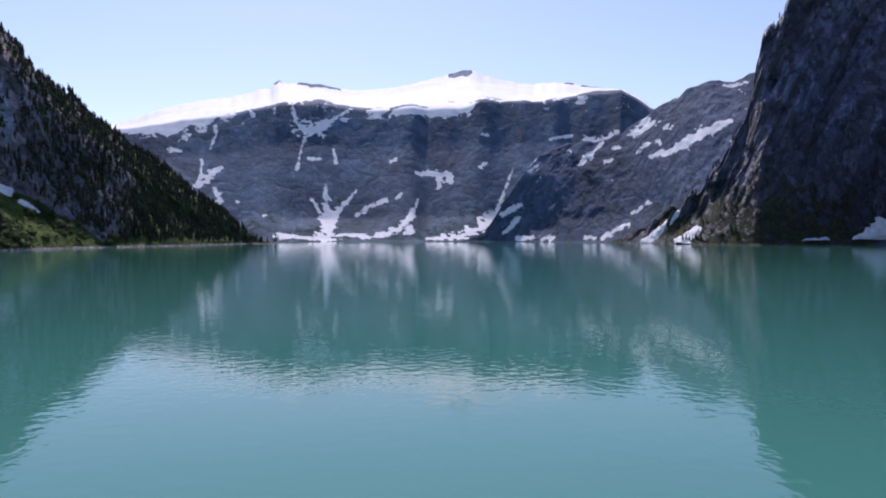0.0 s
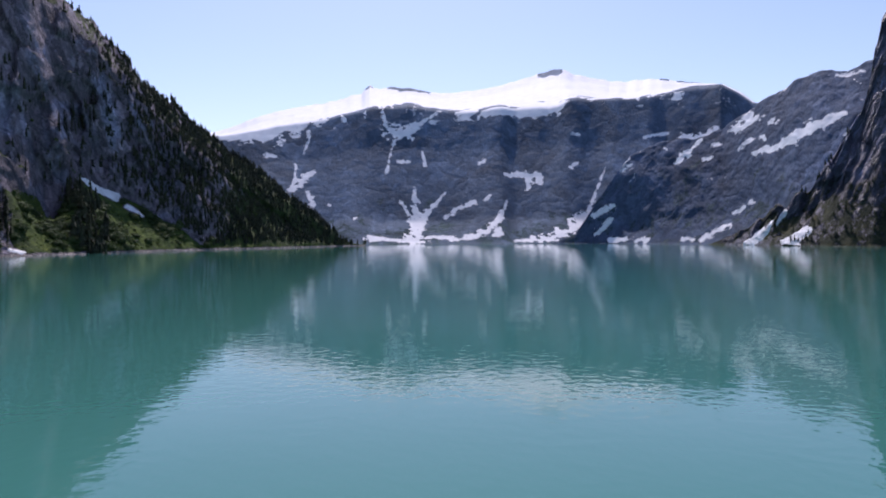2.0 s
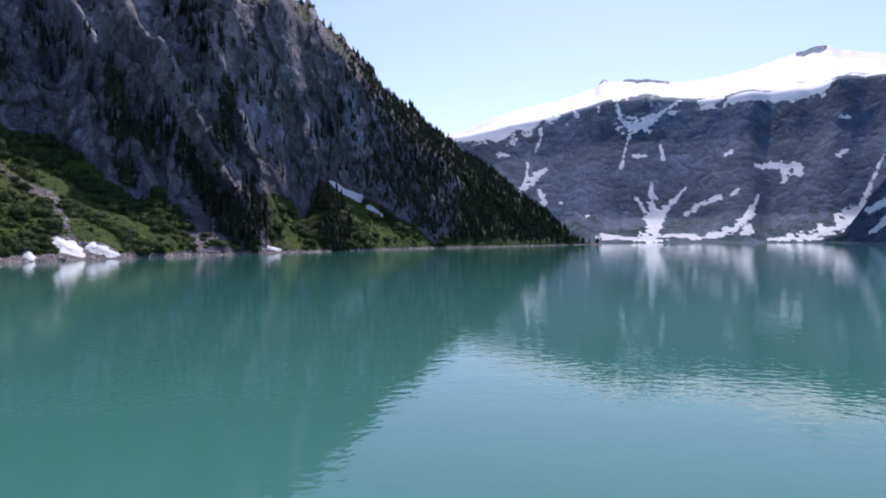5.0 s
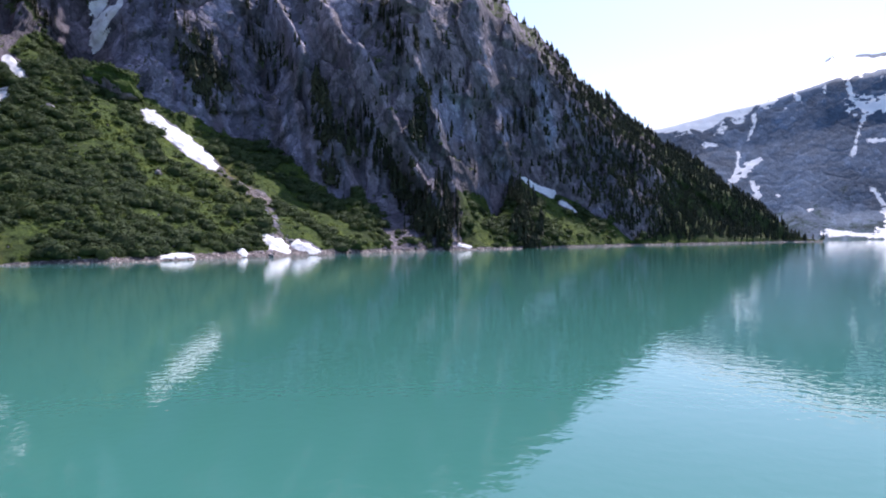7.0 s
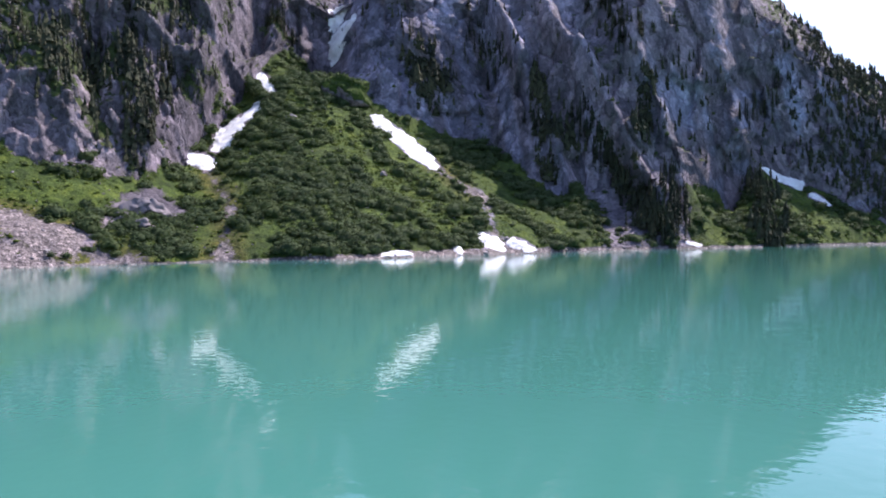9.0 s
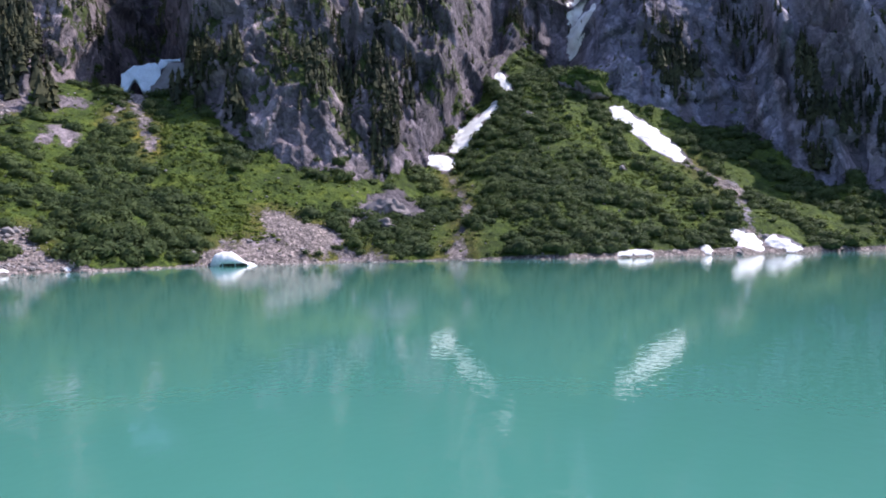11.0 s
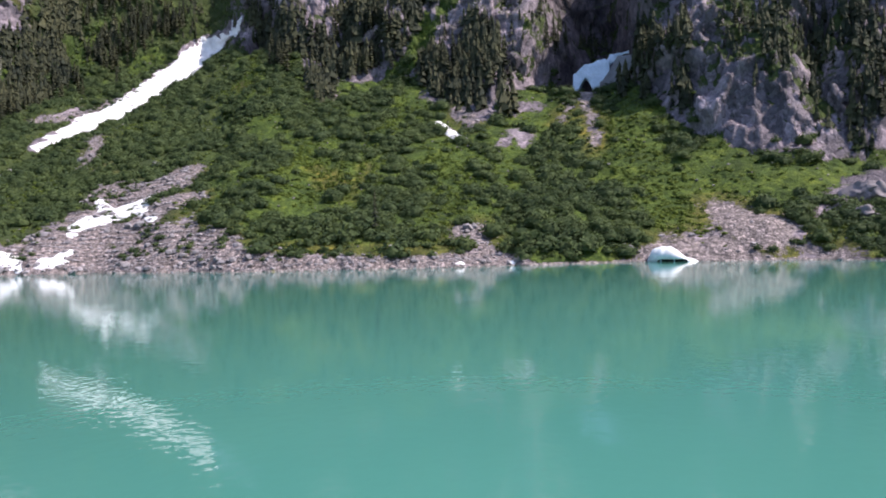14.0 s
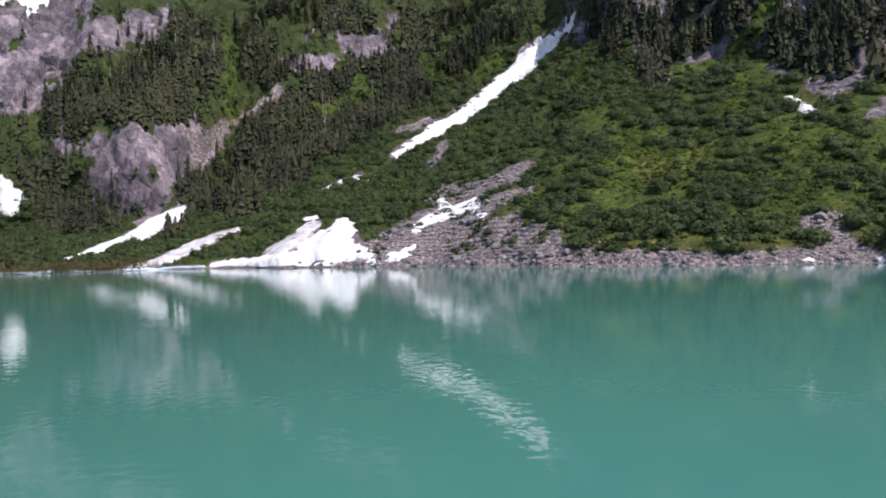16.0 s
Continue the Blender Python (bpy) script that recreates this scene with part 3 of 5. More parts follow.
# where old snow lies on the west wall: strokes of width:az,z, depth, kind, label
SNOW = [
    ("snow_patch", "24:53.2,244 14:53.4,222|30:52.8,208 20:53.2,190 8:53.5,178", 2.4, M_SNOW, "narrow white snow strip high in a dark cleft"),
    ("snow_patch", "11:50.1,105 16:48.9,92 17:47.1,76 10:45.6,61", 1.5, M_SNOW, "slanting white snow strip on the scrubby fan"),
    ("snow_patch", "8:59.1,148 11:58.6,136 5:58.2,124", 1.2, M_SNOW, "small white snow patch at the top of a fan"),
    ("snow_patch", "3.5:59.4,113 3:58.9,117", 0.8, M_SNOW, "small broken snow remnant in a stream bed"),
    ("snow_patch", "8:59.3,108 15:60.6,95 20:61.6,83 11:62.2,73", 1.2, M_SNOW, "white snow strip along the edge of a fan"),
    ("snow_patch", "12:63.7,64 13:63.1,61 5:62.9,55", 1.1, M_SNOW, "small white snow patch above a stream bed"),
    ("snow_bank", "4:49.2,1 5:48.2,2 4:47.3,1", 0.9, M_SNOW, "thin snow bank melting at the waterline"),
    ("snow_bank", "5:41.7,10 9:40.9,6 6:40.1,2|5:39.3,7 8:38.6,4 6:37.8,2", 1.4, M_SNOW, "bright two-lobed snow bank at the lake shore"),
    ("snow_bank", "4:43.6,3 3:43.3,1", 1.0, M_SNOW, "small snow remnant at the lake shore"),
    ("snow_bank", "2.5:92.8,0.8 2.5:92.6,0.8", 0.5, M_SNOW, "small snow remnant at the lake shore"),
    ("snow_bank", "2:89.3,0.8 2.5:89.0,0.8", 0.5, M_SNOW, "small snow remnant at the lake shore"),
    ("snow_patch", "5:21.0,65 8:19.9,56 12:18.7,51", 1.2, M_SNOW, "white snow strip above a green fan"),
    ("snow_patch", "5:17.9,42 4:16.7,33", 0.9, M_SNOW, "thin snow strip along a green fan"),
    ("snow_bank", "3:26.1,4 2.5:25.3,2", 0.7, M_SNOW, "small snow remnant at the waterline"),
    ("snow_patch", "5:97.0,88 5.5:95.9,79 4.5:94.8,72", 0.8, M_SNOW, "small white snow strip in green scrub"),
    ("snow_tongue", "9:114.0,239 13:114.8,230 18:115.8,223 33:117.2,202 31:118.8,174 25:120.5,150 19:122.1,133 18:123.8,116 15:125.6,96 9:127.1,84", 2.0, M_SNOW, "long white snow tongue in a gully between forest and scrub"),
    ("snow_tongue", "4:128.3,64 4:129.0,59", 0.6, M_DIRTY, "thin dirty scrap of avalanche snow"),
    ("snow_tongue", "6:129.6,66 7:130.9,60 5:132.3,54", 0.7, M_DIRTY, "thin dirty tail of an avalanche snow tongue"),
    ("snow_patch", "8:122.6,19 12:121.7,23 11:120.4,27 12:118.7,30 7:117.8,34|9:120.4,27 5:121.5,36|8:118.0,26 6:117.2,24", 0.9, M_SNOW, "branched white snow patch on grey boulders"),
    ("snow_bank", "5:139.2,1.5 11:135.9,3 16:132.5,5 22:130,7 22:128.5,8 11:126.4,5 5:125.2,3|22:130.2,9 26:129.3,15 18:129.2,21 8:129.6,26|14:131.6,11 10:130.8,17", 1.5, M_SNOW, "large bright snow bank reaching the lake"),
    ("snow_bank", "16:134.4,9 18:132.6,16 10:132.1,26", 0.6, M_DIRTY, "grey gravelly snow at the edge of a snow bank"),
    ("snow_patch", "4:132.8,28 5:132.1,29", 0.7, M_SNOW, "small snow cap at the top of a snow bank"),
    ("snow_bank", "4:124.2,3 7:123.0,4 5:122.3,9", 1.0, M_SNOW, "small snow patch among shore boulders"),
    ("snow_patch", "6:150.4,8 12:148.4,14 20:146.7,20 28:145.0,32 18:144.0,41", 1.5, M_SNOW, "white avalanche snow strip below a rock face"),
    ("snow_patch", "11:156.2,71 18:155.9,58 16:155.9,47 5:155.0,53", 1.6, M_SNOW, "white snow patch beside green scrub"),
    ("snow_bank", "7:146.1,2 12:143.7,5 13:141.9,11 7:138.3,23", 0.8, M_DIRTY, "dirty snow and gravel tongue at the shore"),
    ("snow_bank", "2:159,0.8 2:150,0.8 2:140,0.8", 0.5, M_ICE, "thin white ice rim along the marshy shore"),
]

# -- west wall: bare beach up to a height that differs along the shore
BEACH = table("""
-1 1.5
30 2
38 3.5
50 3
56 2
60 0.6
87 0.8
90 6
98 4.5
107 7
115 13
123 11
126 3
140 1.2
166 0.6""")
beach = smooth(1.0, -1.0, (wall.Z - np.interp(wall.AZ, *BEACH)) / (0.6 + 0.25 * np.interp(wall.AZ, *BEACH)))
screes = wall.streaks("""
26:124,8 42:121,23 36:118.4,38 18:116,52
22:122,15 26:119.3,22 24:117,30 16:115,36
20:120.5,14 22:117.5,18 16:114.5,17
16:117,12 18:112,10
10:75.9,22 16:74.2,17 20:72.6,10 13:70.5,4 7:68,1.5
7:80,3 13:78.7,6 11:76.3,3 15:73.7,4
13:86.4,114 7:86.0,103 5:85.6,90 5:84.9,73 4:84.8,61
4:87.0,102 3:87.6,85
3.5:62.9,54 3.5:61.8,37 3.5:61.1,27 3.5:61.3,11 6:61.6,1
5:45.4,62 6:43.5,49 7:41.5,35 5:40.8,16 7:40.4,4
9:119.2,169 11:121.4,143 13:123.6,128 9:125.8,118 8:127.4,112
8:123.0,91 7:123.5,60
9:137.0,163 9:138.7,137 10:140.8,123 10:142.8,83
8:133.2,264 8:135.1,230
9:128.4,265 9:128.9,223
6:93.2,14 9:92.2,12 5:91.2,6
10:95.5,98 5:94.2,84
16:146.6,3 8:143,7 4:138.3,22
5:148,150 6:144,120 4:142,85""", 0.7)
rocks = wall.streaks("""
18:69,24 26:67,31 18:65.2,26
16:95.8,100 12:93.6,92
14:107.6,142 18:106.3,121
20:78.7,96 36:75.7,88 30:74.8,68 18:72.2,52
18:66.2,113 20:64.6,86
34:149.7,98 54:147.3,85 44:144.9,87
44:149.1,70 50:147.4,56 18:148.1,44
12:143.4,126 16:142.8,100
16:137.5,200 24:135.4,194 26:134.5,203 20:133.3,209
34:132.0,224 36:130.7,212 28:129.6,230 10:129.0,212
12:111.2,250 14:110.9,223
9:127.4,113 11:125.9,124 9:124.3,127
8:133.7,122 7:133.3,130
15:94.4,91 12:93.7,103
11:91.5,71 11:90.2,74
12:91.0,99 10:90.0,101
44:155.7,166 54:153.7,199 46:150.4,204 34:146.4,230
22:155.9,140 12:153.6,152
18:152.4,91 14:152.5,110
60:157,215 50:152,245
12:98,118 10:96.4,108
13:108.2,164 14:108.0,152
13:106.6,134 13:105.8,120
12:93.9,102 10:93.4,92
10:90.8,76 8:90.2,68
14:150.5,42 16:146,42""", 0.6)
snowy = inside(wall.streaks("\n".join(line.replace("|", "\n") for _, line, *_ in SNOW), 0.2) + 1.0, 0.8)
patch = fbm(wall.P[..., 0] / 26, wall.P[..., 1] / 26, wall.Z / 34, 4, 0.6)
meadow = (1 - smooth(3.9, 4.06, wall.K + 0.05 * patch)) * (1 - 0.75 * smooth(25.5, 26.5, wall.AZ) * (1 - smooth(31.5, 33.5, wall.AZ)))
ledge = smooth(0.50 - 0.12 * (wall.AZ < 56), 0.75, wall.N[..., 2] + 0.25 * fbm(wall.P[..., 0] / 40, wall.P[..., 1] / 40, wall.Z / 40, 3)) * smooth(4.0, 4.1, wall.K) * 0.62
ledge = np.maximum(ledge, smooth(0.05, 0.75, patch + 0.9 * wall.N[..., 2] - 0.25) * smooth(4.0, 4.1, wall.K) * 0.72 * (1 - smooth(330, 400, wall.Z)) * smooth(33, 40, wall.AZ))
ledge = ledge * (1 - 0.6 * smooth(30, 36, wall.AZ) * (1 - smooth(54, 58, wall.AZ)))
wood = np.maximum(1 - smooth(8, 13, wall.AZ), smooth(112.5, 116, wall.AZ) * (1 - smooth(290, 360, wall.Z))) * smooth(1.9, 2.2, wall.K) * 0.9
# backlit slope at the cliff's foot: its dimness is put into the ground colour
shade_foot = smooth(22, 25, wall.AZ) * (1 - smooth(33, 36, wall.AZ)) * smooth(2.0, 2.4, wall.K) * 0.75
# open green lanes between the trees
chute = inside(wall.streaks("""
24:96.8,212 22:98.5,180 22:99.7,155 22:101.6,140 18:103.6,123 14:105,112
13:25.9,45 26:24.6,31 28:23.8,10
16:141.2,235 16:140.6,190 14:140.9,153 10:140.2,118
12:137.1,157 14:138.7,128
18:132.5,149 14:133.4,123
22:125.6,207 24:124.8,180 22:123.3,151
18:121.5,182 22:119.8,202
20:130.3,182 22:131.2,155 20:129.7,167
18:134.2,140 18:133.4,149
18:124.0,235 16:124.4,215
30:134.6,200 34:131.5,220 30:129.6,226""", 0.4), 2)
veg = np.maximum(np.maximum(np.maximum(meadow, ledge), wood), 0.85 * chute) * (1 - snowy) * (1 - beach) * (1 - inside(screes, 5)) * (1 - inside(rocks, 6))
scree = np.maximum(beach, inside(screes, 5)) * (1 - smooth(4.2, 4.5, wall.K))
far_left = inside(wall.streaks("30:157,252 24:155,258 8:153,262", 0.8), 4)
dry = np.maximum(inside(screes + 9, 7) * smooth(40, 44, wall.AZ), inside(wall.streaks("14:105.7,52 16:103.6,42\n12:113.1,136 9:111.8,139\n10:101.7,50 12:102.2,32\n16:121,60 12:122.5,75", 0.8), 6))
dry = np.maximum(dry * 0.75, smooth(9, 3, wall.Z - np.interp(wall.AZ, *BEACH)) * smooth(86, 90, wall.AZ) * (1 - smooth(126, 130, wall.AZ)) * 0.7)
setting("wall_west", wall, M_WALL, "steep grey rock wall with green scree fans at its foot", veg=veg, dry=dry, scree=scree, snow=far_left, wood=np.maximum(np.maximum(wood, shade_foot), smooth(4.03, 4.15, wall.K) * 0.7) * (1 - 0.8 * chute),
        # pale rock patches; sunlit rib edges, sunlit spots and haze are painted in too
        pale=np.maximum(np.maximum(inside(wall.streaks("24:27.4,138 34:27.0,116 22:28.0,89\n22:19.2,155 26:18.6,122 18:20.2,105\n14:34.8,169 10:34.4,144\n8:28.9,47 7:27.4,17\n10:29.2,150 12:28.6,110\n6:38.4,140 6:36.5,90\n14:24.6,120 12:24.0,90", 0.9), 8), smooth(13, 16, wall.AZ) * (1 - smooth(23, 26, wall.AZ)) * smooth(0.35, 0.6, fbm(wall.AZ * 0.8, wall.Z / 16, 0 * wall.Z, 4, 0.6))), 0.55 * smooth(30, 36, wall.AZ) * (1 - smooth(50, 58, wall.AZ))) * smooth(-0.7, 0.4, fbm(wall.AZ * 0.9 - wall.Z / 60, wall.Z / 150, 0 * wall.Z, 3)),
        # where the wall's faces and the cleft get shade painted into the rock
        shade_tint=np.maximum(0.45 * smooth(10, 14, wall.AZ) * (1 - 0.35 * smooth(20, 26, wall.AZ)) * (1 - smooth(33, 38, wall.AZ)), np.maximum(0.55 * smooth(36, 44, wall.AZ) * (1 - smooth(66, 70, wall.AZ)), np.exp(-((wall.AZ - 85.6) / 1.9) ** 2) * smooth(122, 140, wall.Z))))

# -- far mountain: snow cap, and snow left in its gullies
gullies = np.maximum(far_mountain.streaks("""
5:-2.4,294 7:-2.8,247 32:-3.6,231 26:-4.7,238 7:-6.0,262 4:-7.3,287
6:-3.5,211 5:-3.1,179 3.5:-2.8,136
7:-3.8,165 6:-4.7,165
3:-5.1,109 12:-5.2,77 22:-5.3,43 24:-5.3,14 30:-5.3,4
3:-3.9,81 7:-4.7,54
3:-7.7,97 9:-6.2,58 10:-5.7,36
9:-1.3,9 8:-3.4,6 9:-7.3,11 7:-9.2,8 13:-11.4,24 9:-12.3,46 3:-12.9,79
12:-11.9,31 12:-12.2,14
8.5:-7.9,51 8.5:-8.8,67 10.2:-10.1,78
4.25:-11.1,81 4.25:-11.5,91""", 1.0, 0.11), far_mountain.streaks("""
8.5:5.2,102 17.8:4.5,118 8.5:3.2,142
5.95:3.7,99 11:3.3,76 6.8:4.2,57
5.1:1.9,72
5.1:-0.2,48
5.1:3.6,238 5.1:3.5,220 4.25:4.0,185
7.65:6.9,180 7.65:6.2,175
5.1:-10.6,161 5.1:-11.0,166
5.95:-12.8,135 17:-14.6,132 11.9:-14.7,110
5.1:4.8,102 3.4:4.6,159
4.25:-5.8,187 4.25:-6.1,156
7.65:5.5,213
12.8:-15.3,136 10.2:-15.7,119
7.65:-18.2,149 6.8:-18.7,158
6.8:-18.3,225 5.95:-18.7,222
3:-20.9,146 4:-20.2,99 6:-19.7,64 20:-18.9,41 22:-17.9,21 16:-16.4,9 6:-13.6,4
3:-21.9,67 8:-19.9,54
7.65:-24.1,210 5.1:-25.6,218
11.9:-26.9,206 13.6:-28.0,202 6.8:-29.4,219""", 1.0, 0.11))
K, Z = far_mountain.K, far_mountain.Z
px, py = far_mountain.P[..., 0], far_mountain.P[..., 1]
lace = fbm(px / 60, py / 60, Z / 60, 4, 0.6)
cap = smooth(-0.12, 0.12, K - 3.97 + 0.32 * lace * smooth(4.5, 3.9, K) + 0.28 * smooth(0.0, 6.0, far_mountain.AZ) + 0.05 * smooth(-21, -24, far_mountain.AZ) - 0.9 * smooth(-26, -29.5, far_mountain.AZ))
# rock that shows through along the crest
bare = sum(np.exp(-((far_mountain.AZ - a) / w) ** 2) for a, w in ((-1.4, 0.35), (-3.4, 0.5), (-4.6, 0.8), (-5.9, 0.6), (-15.9, 0.7), (-16.8, 0.5), (-25.2, 0.4), (-26.6, 0.5), (-27.9, 0.6)))
cap = cap * (1 - smooth(0.3, 0.6, bare * smooth(5.45, 5.65, K + 0.1 * lace)))
notch = np.exp(-((far_mountain.AZ + 4.6) / 1.4) ** 2) * (1 - smooth(4.10, 4.20, K + 0.1 * lace))
cap = cap * (1 - smooth(0.4, 0.6, notch))
dots = smooth(0.50 - 0.12 * smooth(-3, 2, far_mountain.AZ), 0.70, fbm(np.radians(far_mountain.AZ) * 75, Z / 34, 0 * Z, 4, 0.6)) * smooth(3.0, 3.9, K - 0.25 * smooth(-8, 4, far_mountain.AZ)) * 0.9 * (0.35 + 0.65 * smooth(-6, -2, far_mountain.AZ))
scrub = smooth(90, 20, Z + 40 * lace) * 0.5
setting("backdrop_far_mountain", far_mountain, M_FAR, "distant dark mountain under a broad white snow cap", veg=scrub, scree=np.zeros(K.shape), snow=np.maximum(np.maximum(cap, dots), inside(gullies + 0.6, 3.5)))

snow = spur.streaks("""
7.92:-21.7,64 8.64:-20.1,49
5.76:-21.4,42 8.64:-20.4,17
7.2:-21.4,7 8.64:-22.6,7
7.2:-23.4,6 6.48:-24.3,6
6.48:-27.1,7 5.76:-27.8,7
5.76:-26.5,133 9.36:-27.3,150 5.76:-28.3,171
13.7:-32.2,194 10.8:-30.8,182
6.48:-32.0,157 7.92:-31.2,149
6.48:-32.8,159 5.76:-33.0,155
5.76:-29.3,158 5.76:-29.6,159
4.32:-28.5,137 4.32:-29.1,138
6.48:-32.2,134 9.36:-33.7,139 13.7:-35.9,157 9.36:-38.2,173
3.6:-30.8,44 4.32:-32.2,60
5.04:-28.4,6 5.76:-30.5,28
7.2:-38.0,236 5.04:-39.5,238""", 1.0, 0.11)
px, py = spur.P[..., 0], spur.P[..., 1]
lace = fbm(px / 40, py / 40, spur.Z / 40, 4, 0.6)
dots = smooth(0.55, 0.85, fbm(px / 24, py / 24, spur.Z / 20, 4, 0.6)) * smooth(60, 160, spur.Z) * (1 - smooth(280, 320, spur.Z)) * 0.85
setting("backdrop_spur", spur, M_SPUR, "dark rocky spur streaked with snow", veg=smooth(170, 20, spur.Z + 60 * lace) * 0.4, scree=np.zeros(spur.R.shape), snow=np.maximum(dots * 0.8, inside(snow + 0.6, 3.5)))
px, py = east.P[..., 0], east.P[..., 1]
lace = fbm(px / 30, py / 30, east.Z / 30, 4, 0.6)
lean = np.radians(east.AZ) * 930 + 0.5 * east.Z
setting("wall_east", east, M_EAST, "dark wet cliff rising from the lake", veg=smooth(130, 30, east.Z + 60 * lace) * smooth(0.05, 0.3, east.N[..., 2] + 0.1 * lace) * (0.7 + 0.4 * lace), scree=np.zeros(east.R.shape), snow=np.zeros(east.R.shape),
        # leaning pale streaks: sky gleam on wet slabs, painted into the rock colour
        pale=smooth(0.50, 0.72, ridged(lean / 16, east.Z / 130, 0 * east.Z, 4, 0.6) + 0.25 * lace - 0.05) * smooth(70, 170, east.Z + 30 * lace))
setting("backdrop_south_hills", south, M_EAST, "wooded hills that close the valley", veg=np.ones(south.R.shape), scree=np.zeros(south.R.shape), snow=np.zeros(south.R.shape))


def drape(name, sheet, text, thick, mat, label, category="snow patch", group="", fine=2, grain=0.16):
    """Snow that lies on a mountainside along strokes, thinning out at its ragged edge."""
    rows = [strokes(r) for r in text.strip().split("|")]
    ids = [sheet.index(a, z) for r in rows for _, a, z in r]
    reach = max(w for r in rows for w, _, _ in r)
    step = np.radians(sheet.az[1] - sheet.az[0]) * sheet.R[ids[0][0], ids[0][1]]
    pad = int(reach * 0.8 / step) + 5
    i0, i1 = max(0, min(i for i, _ in ids) - pad), min(len(sheet.az) - 1, max(i for i, _ in ids) + pad)
    j0, j1 = max(6, min(j for _, j in ids) - 50), min(sheet.R.shape[1] - 1, max(j for _, j in ids) + 50)
    u, v = np.arange(i0, i1, 1 / fine), np.arange(j0, j1, 1 / fine)
    iu, iv = u.astype(int), v.astype(int)
    fu, fv = (u - iu)[:, None], (v - iv)[None]

    def grid(A):
        if A.ndim == 3:
            return np.stack([grid(A[..., c]) for c in range(3)], -1)
        g = lambda a, b: A[np.minimum(iu + a, i1)][:, np.minimum(iv + b, j1)]
        return g(0, 0) * (1 - fu) * (1 - fv) + g(1, 0) * fu * (1 - fv) + g(0, 1) * (1 - fu) * fv + g(1, 1) * fu * fv

    Hh = sheet.flat()
    P, N, A_, R_, h = grid(sheet.P), grid(sheet.N), grid(sheet.AZ), grid(sheet.R), grid(Hh)
    for _ in range(3):
        for A in (P, N):
            B = np.pad(A, ((4, 4), (4, 4), (0, 0)), "edge")
            A[:] = sum(B[4 + d:B.shape[0] - 4 + d, 4:-4] for d in range(-4, 5)) / 9
            B = np.pad(A, ((4, 4), (4, 4), (0, 0)), "edge")
            A[:] = sum(B[4:-4, 4 + d:B.shape[1] - 4 + d] for d in range(-4, 5)) / 9
    N /= np.linalg.norm(N, axis=-1, keepdims=True)
    sd = np.full(h.shape, -50.0)
    n1 = fbm(P[..., 0] * grain, P[..., 1] * grain, P[..., 2] * grain, 4, 0.6)
    n2 = fbm(P[..., 0] * grain * 0.4, P[..., 1] * grain * 0.4, P[..., 2] * grain * 0.4 + 7, 2)
    seed = np.zeros(h.shape, bool)
    for r in rows:
        for (w0, a0, z0), (w1, a1, z1) in zip(r, r[1:]):
            (p, q), (m, n) = sheet.index(a0, z0), sheet.index(a1, z1)
            d, w, t = along(np.radians(A_ - a0) * R_, h, 0, Hh[p, q], math.radians(a1 - a0) * sheet.R[m, n], Hh[m, n], w0 / 2, w1 / 2)
            off = np.maximum(np.abs(P[..., 2] - z0 - (z1 - z0) * t) - 1.3 * w - 5, 0)
            sd = np.maximum(sd, w - d - off + (0.55 + 0.16 * w) * n1 + 0.12 * w * n2)
            seed |= d < 0.4 * w
    # only what hangs together with the strokes
    seed &= sd > -0.9
    while True:
        grown = seed.copy()
        grown[1:] |= seed[:-1]
        grown[:-1] |= seed[1:]
        grown[:, 1:] |= seed[:, :-1]
        grown[:, :-1] |= seed[:, 1:]
        grown &= sd > -0.9
        if (grown == seed).all():
            break
        seed = grown
    sd = np.where(seed, sd, -9)
    lift = thick * smooth(-0.4, 1.2 + 0.3 * reach, sd) * (1 + 0.25 * n1) + 0.12 + np.clip(sd, -1, 0) * 0.9
    V = P + N * lift[..., None]
    keep = np.minimum.reduce([sd[:-1, :-1], sd[1:, :-1], sd[:-1, 1:], sd[1:, 1:]]) > -0.9
    idx = np.arange(h.size).reshape(h.shape)
    q = np.stack([idx[:-1, :-1], idx[:-1, 1:], idx[1:, 1:], idx[1:, :-1]], -1)[keep]
    return tagged(new(name, joined(name, V.reshape(-1, 3), q, mat, True)), label, category, group)


def joined(name, V, F, mat, shade_smooth=False):
    """A mesh from arrays of places and of faces with one number of corners; unused places are dropped."""
    used, back = np.unique(F, return_inverse=True)
    return raw_mesh(name, V[used], back.reshape(F.shape), mat, shade_smooth)


def raw_mesh(name, V, F, mat, shade_smooth=False):
    me = bpy.data.meshes.new(name)
    n = F.shape[1]
    me.vertices.add(len(V))
    me.vertices.foreach_set("co", np.ascontiguousarray(V, dtype=np.float32).ravel())
    me.loops.add(F.size)
    me.loops.foreach_set("vertex_index", np.ascontiguousarray(F, dtype=np.int32).ravel())
    me.polygons.add(len(F))
    me.polygons.foreach_set("loop_start", np.arange(0, F.size, n, dtype=np.int32))
    me.polygons.foreach_set("use_smooth", np.full(len(F), shade_smooth))
    me.update(calc_edges=True)
    me.materials.append(mat)
    return me


for kind, line, deep, mat, label in SNOW:
    drape(kind, wall, line, deep, mat, label, group="old snow on the west wall")
G = "snow at the foot of the east cliff"
drape("snow_bank", east, "13:-32.0,2 10:-33.3,20 4:-34.8,44", 1.8, M_SNOW, "white avalanche snow tongue reaching the lake", group=G)
drape("snow_bank", east, "18:-34.9,3 9:-36.2,20", 1.8, M_SNOW, "white avalanche snow fan at the waterline", group=G)
drape("snow_bank", east, "8:-43.9,2 8:-45.3,4", 1.4, M_ICE, "pale ice block at the waterline", group=G)
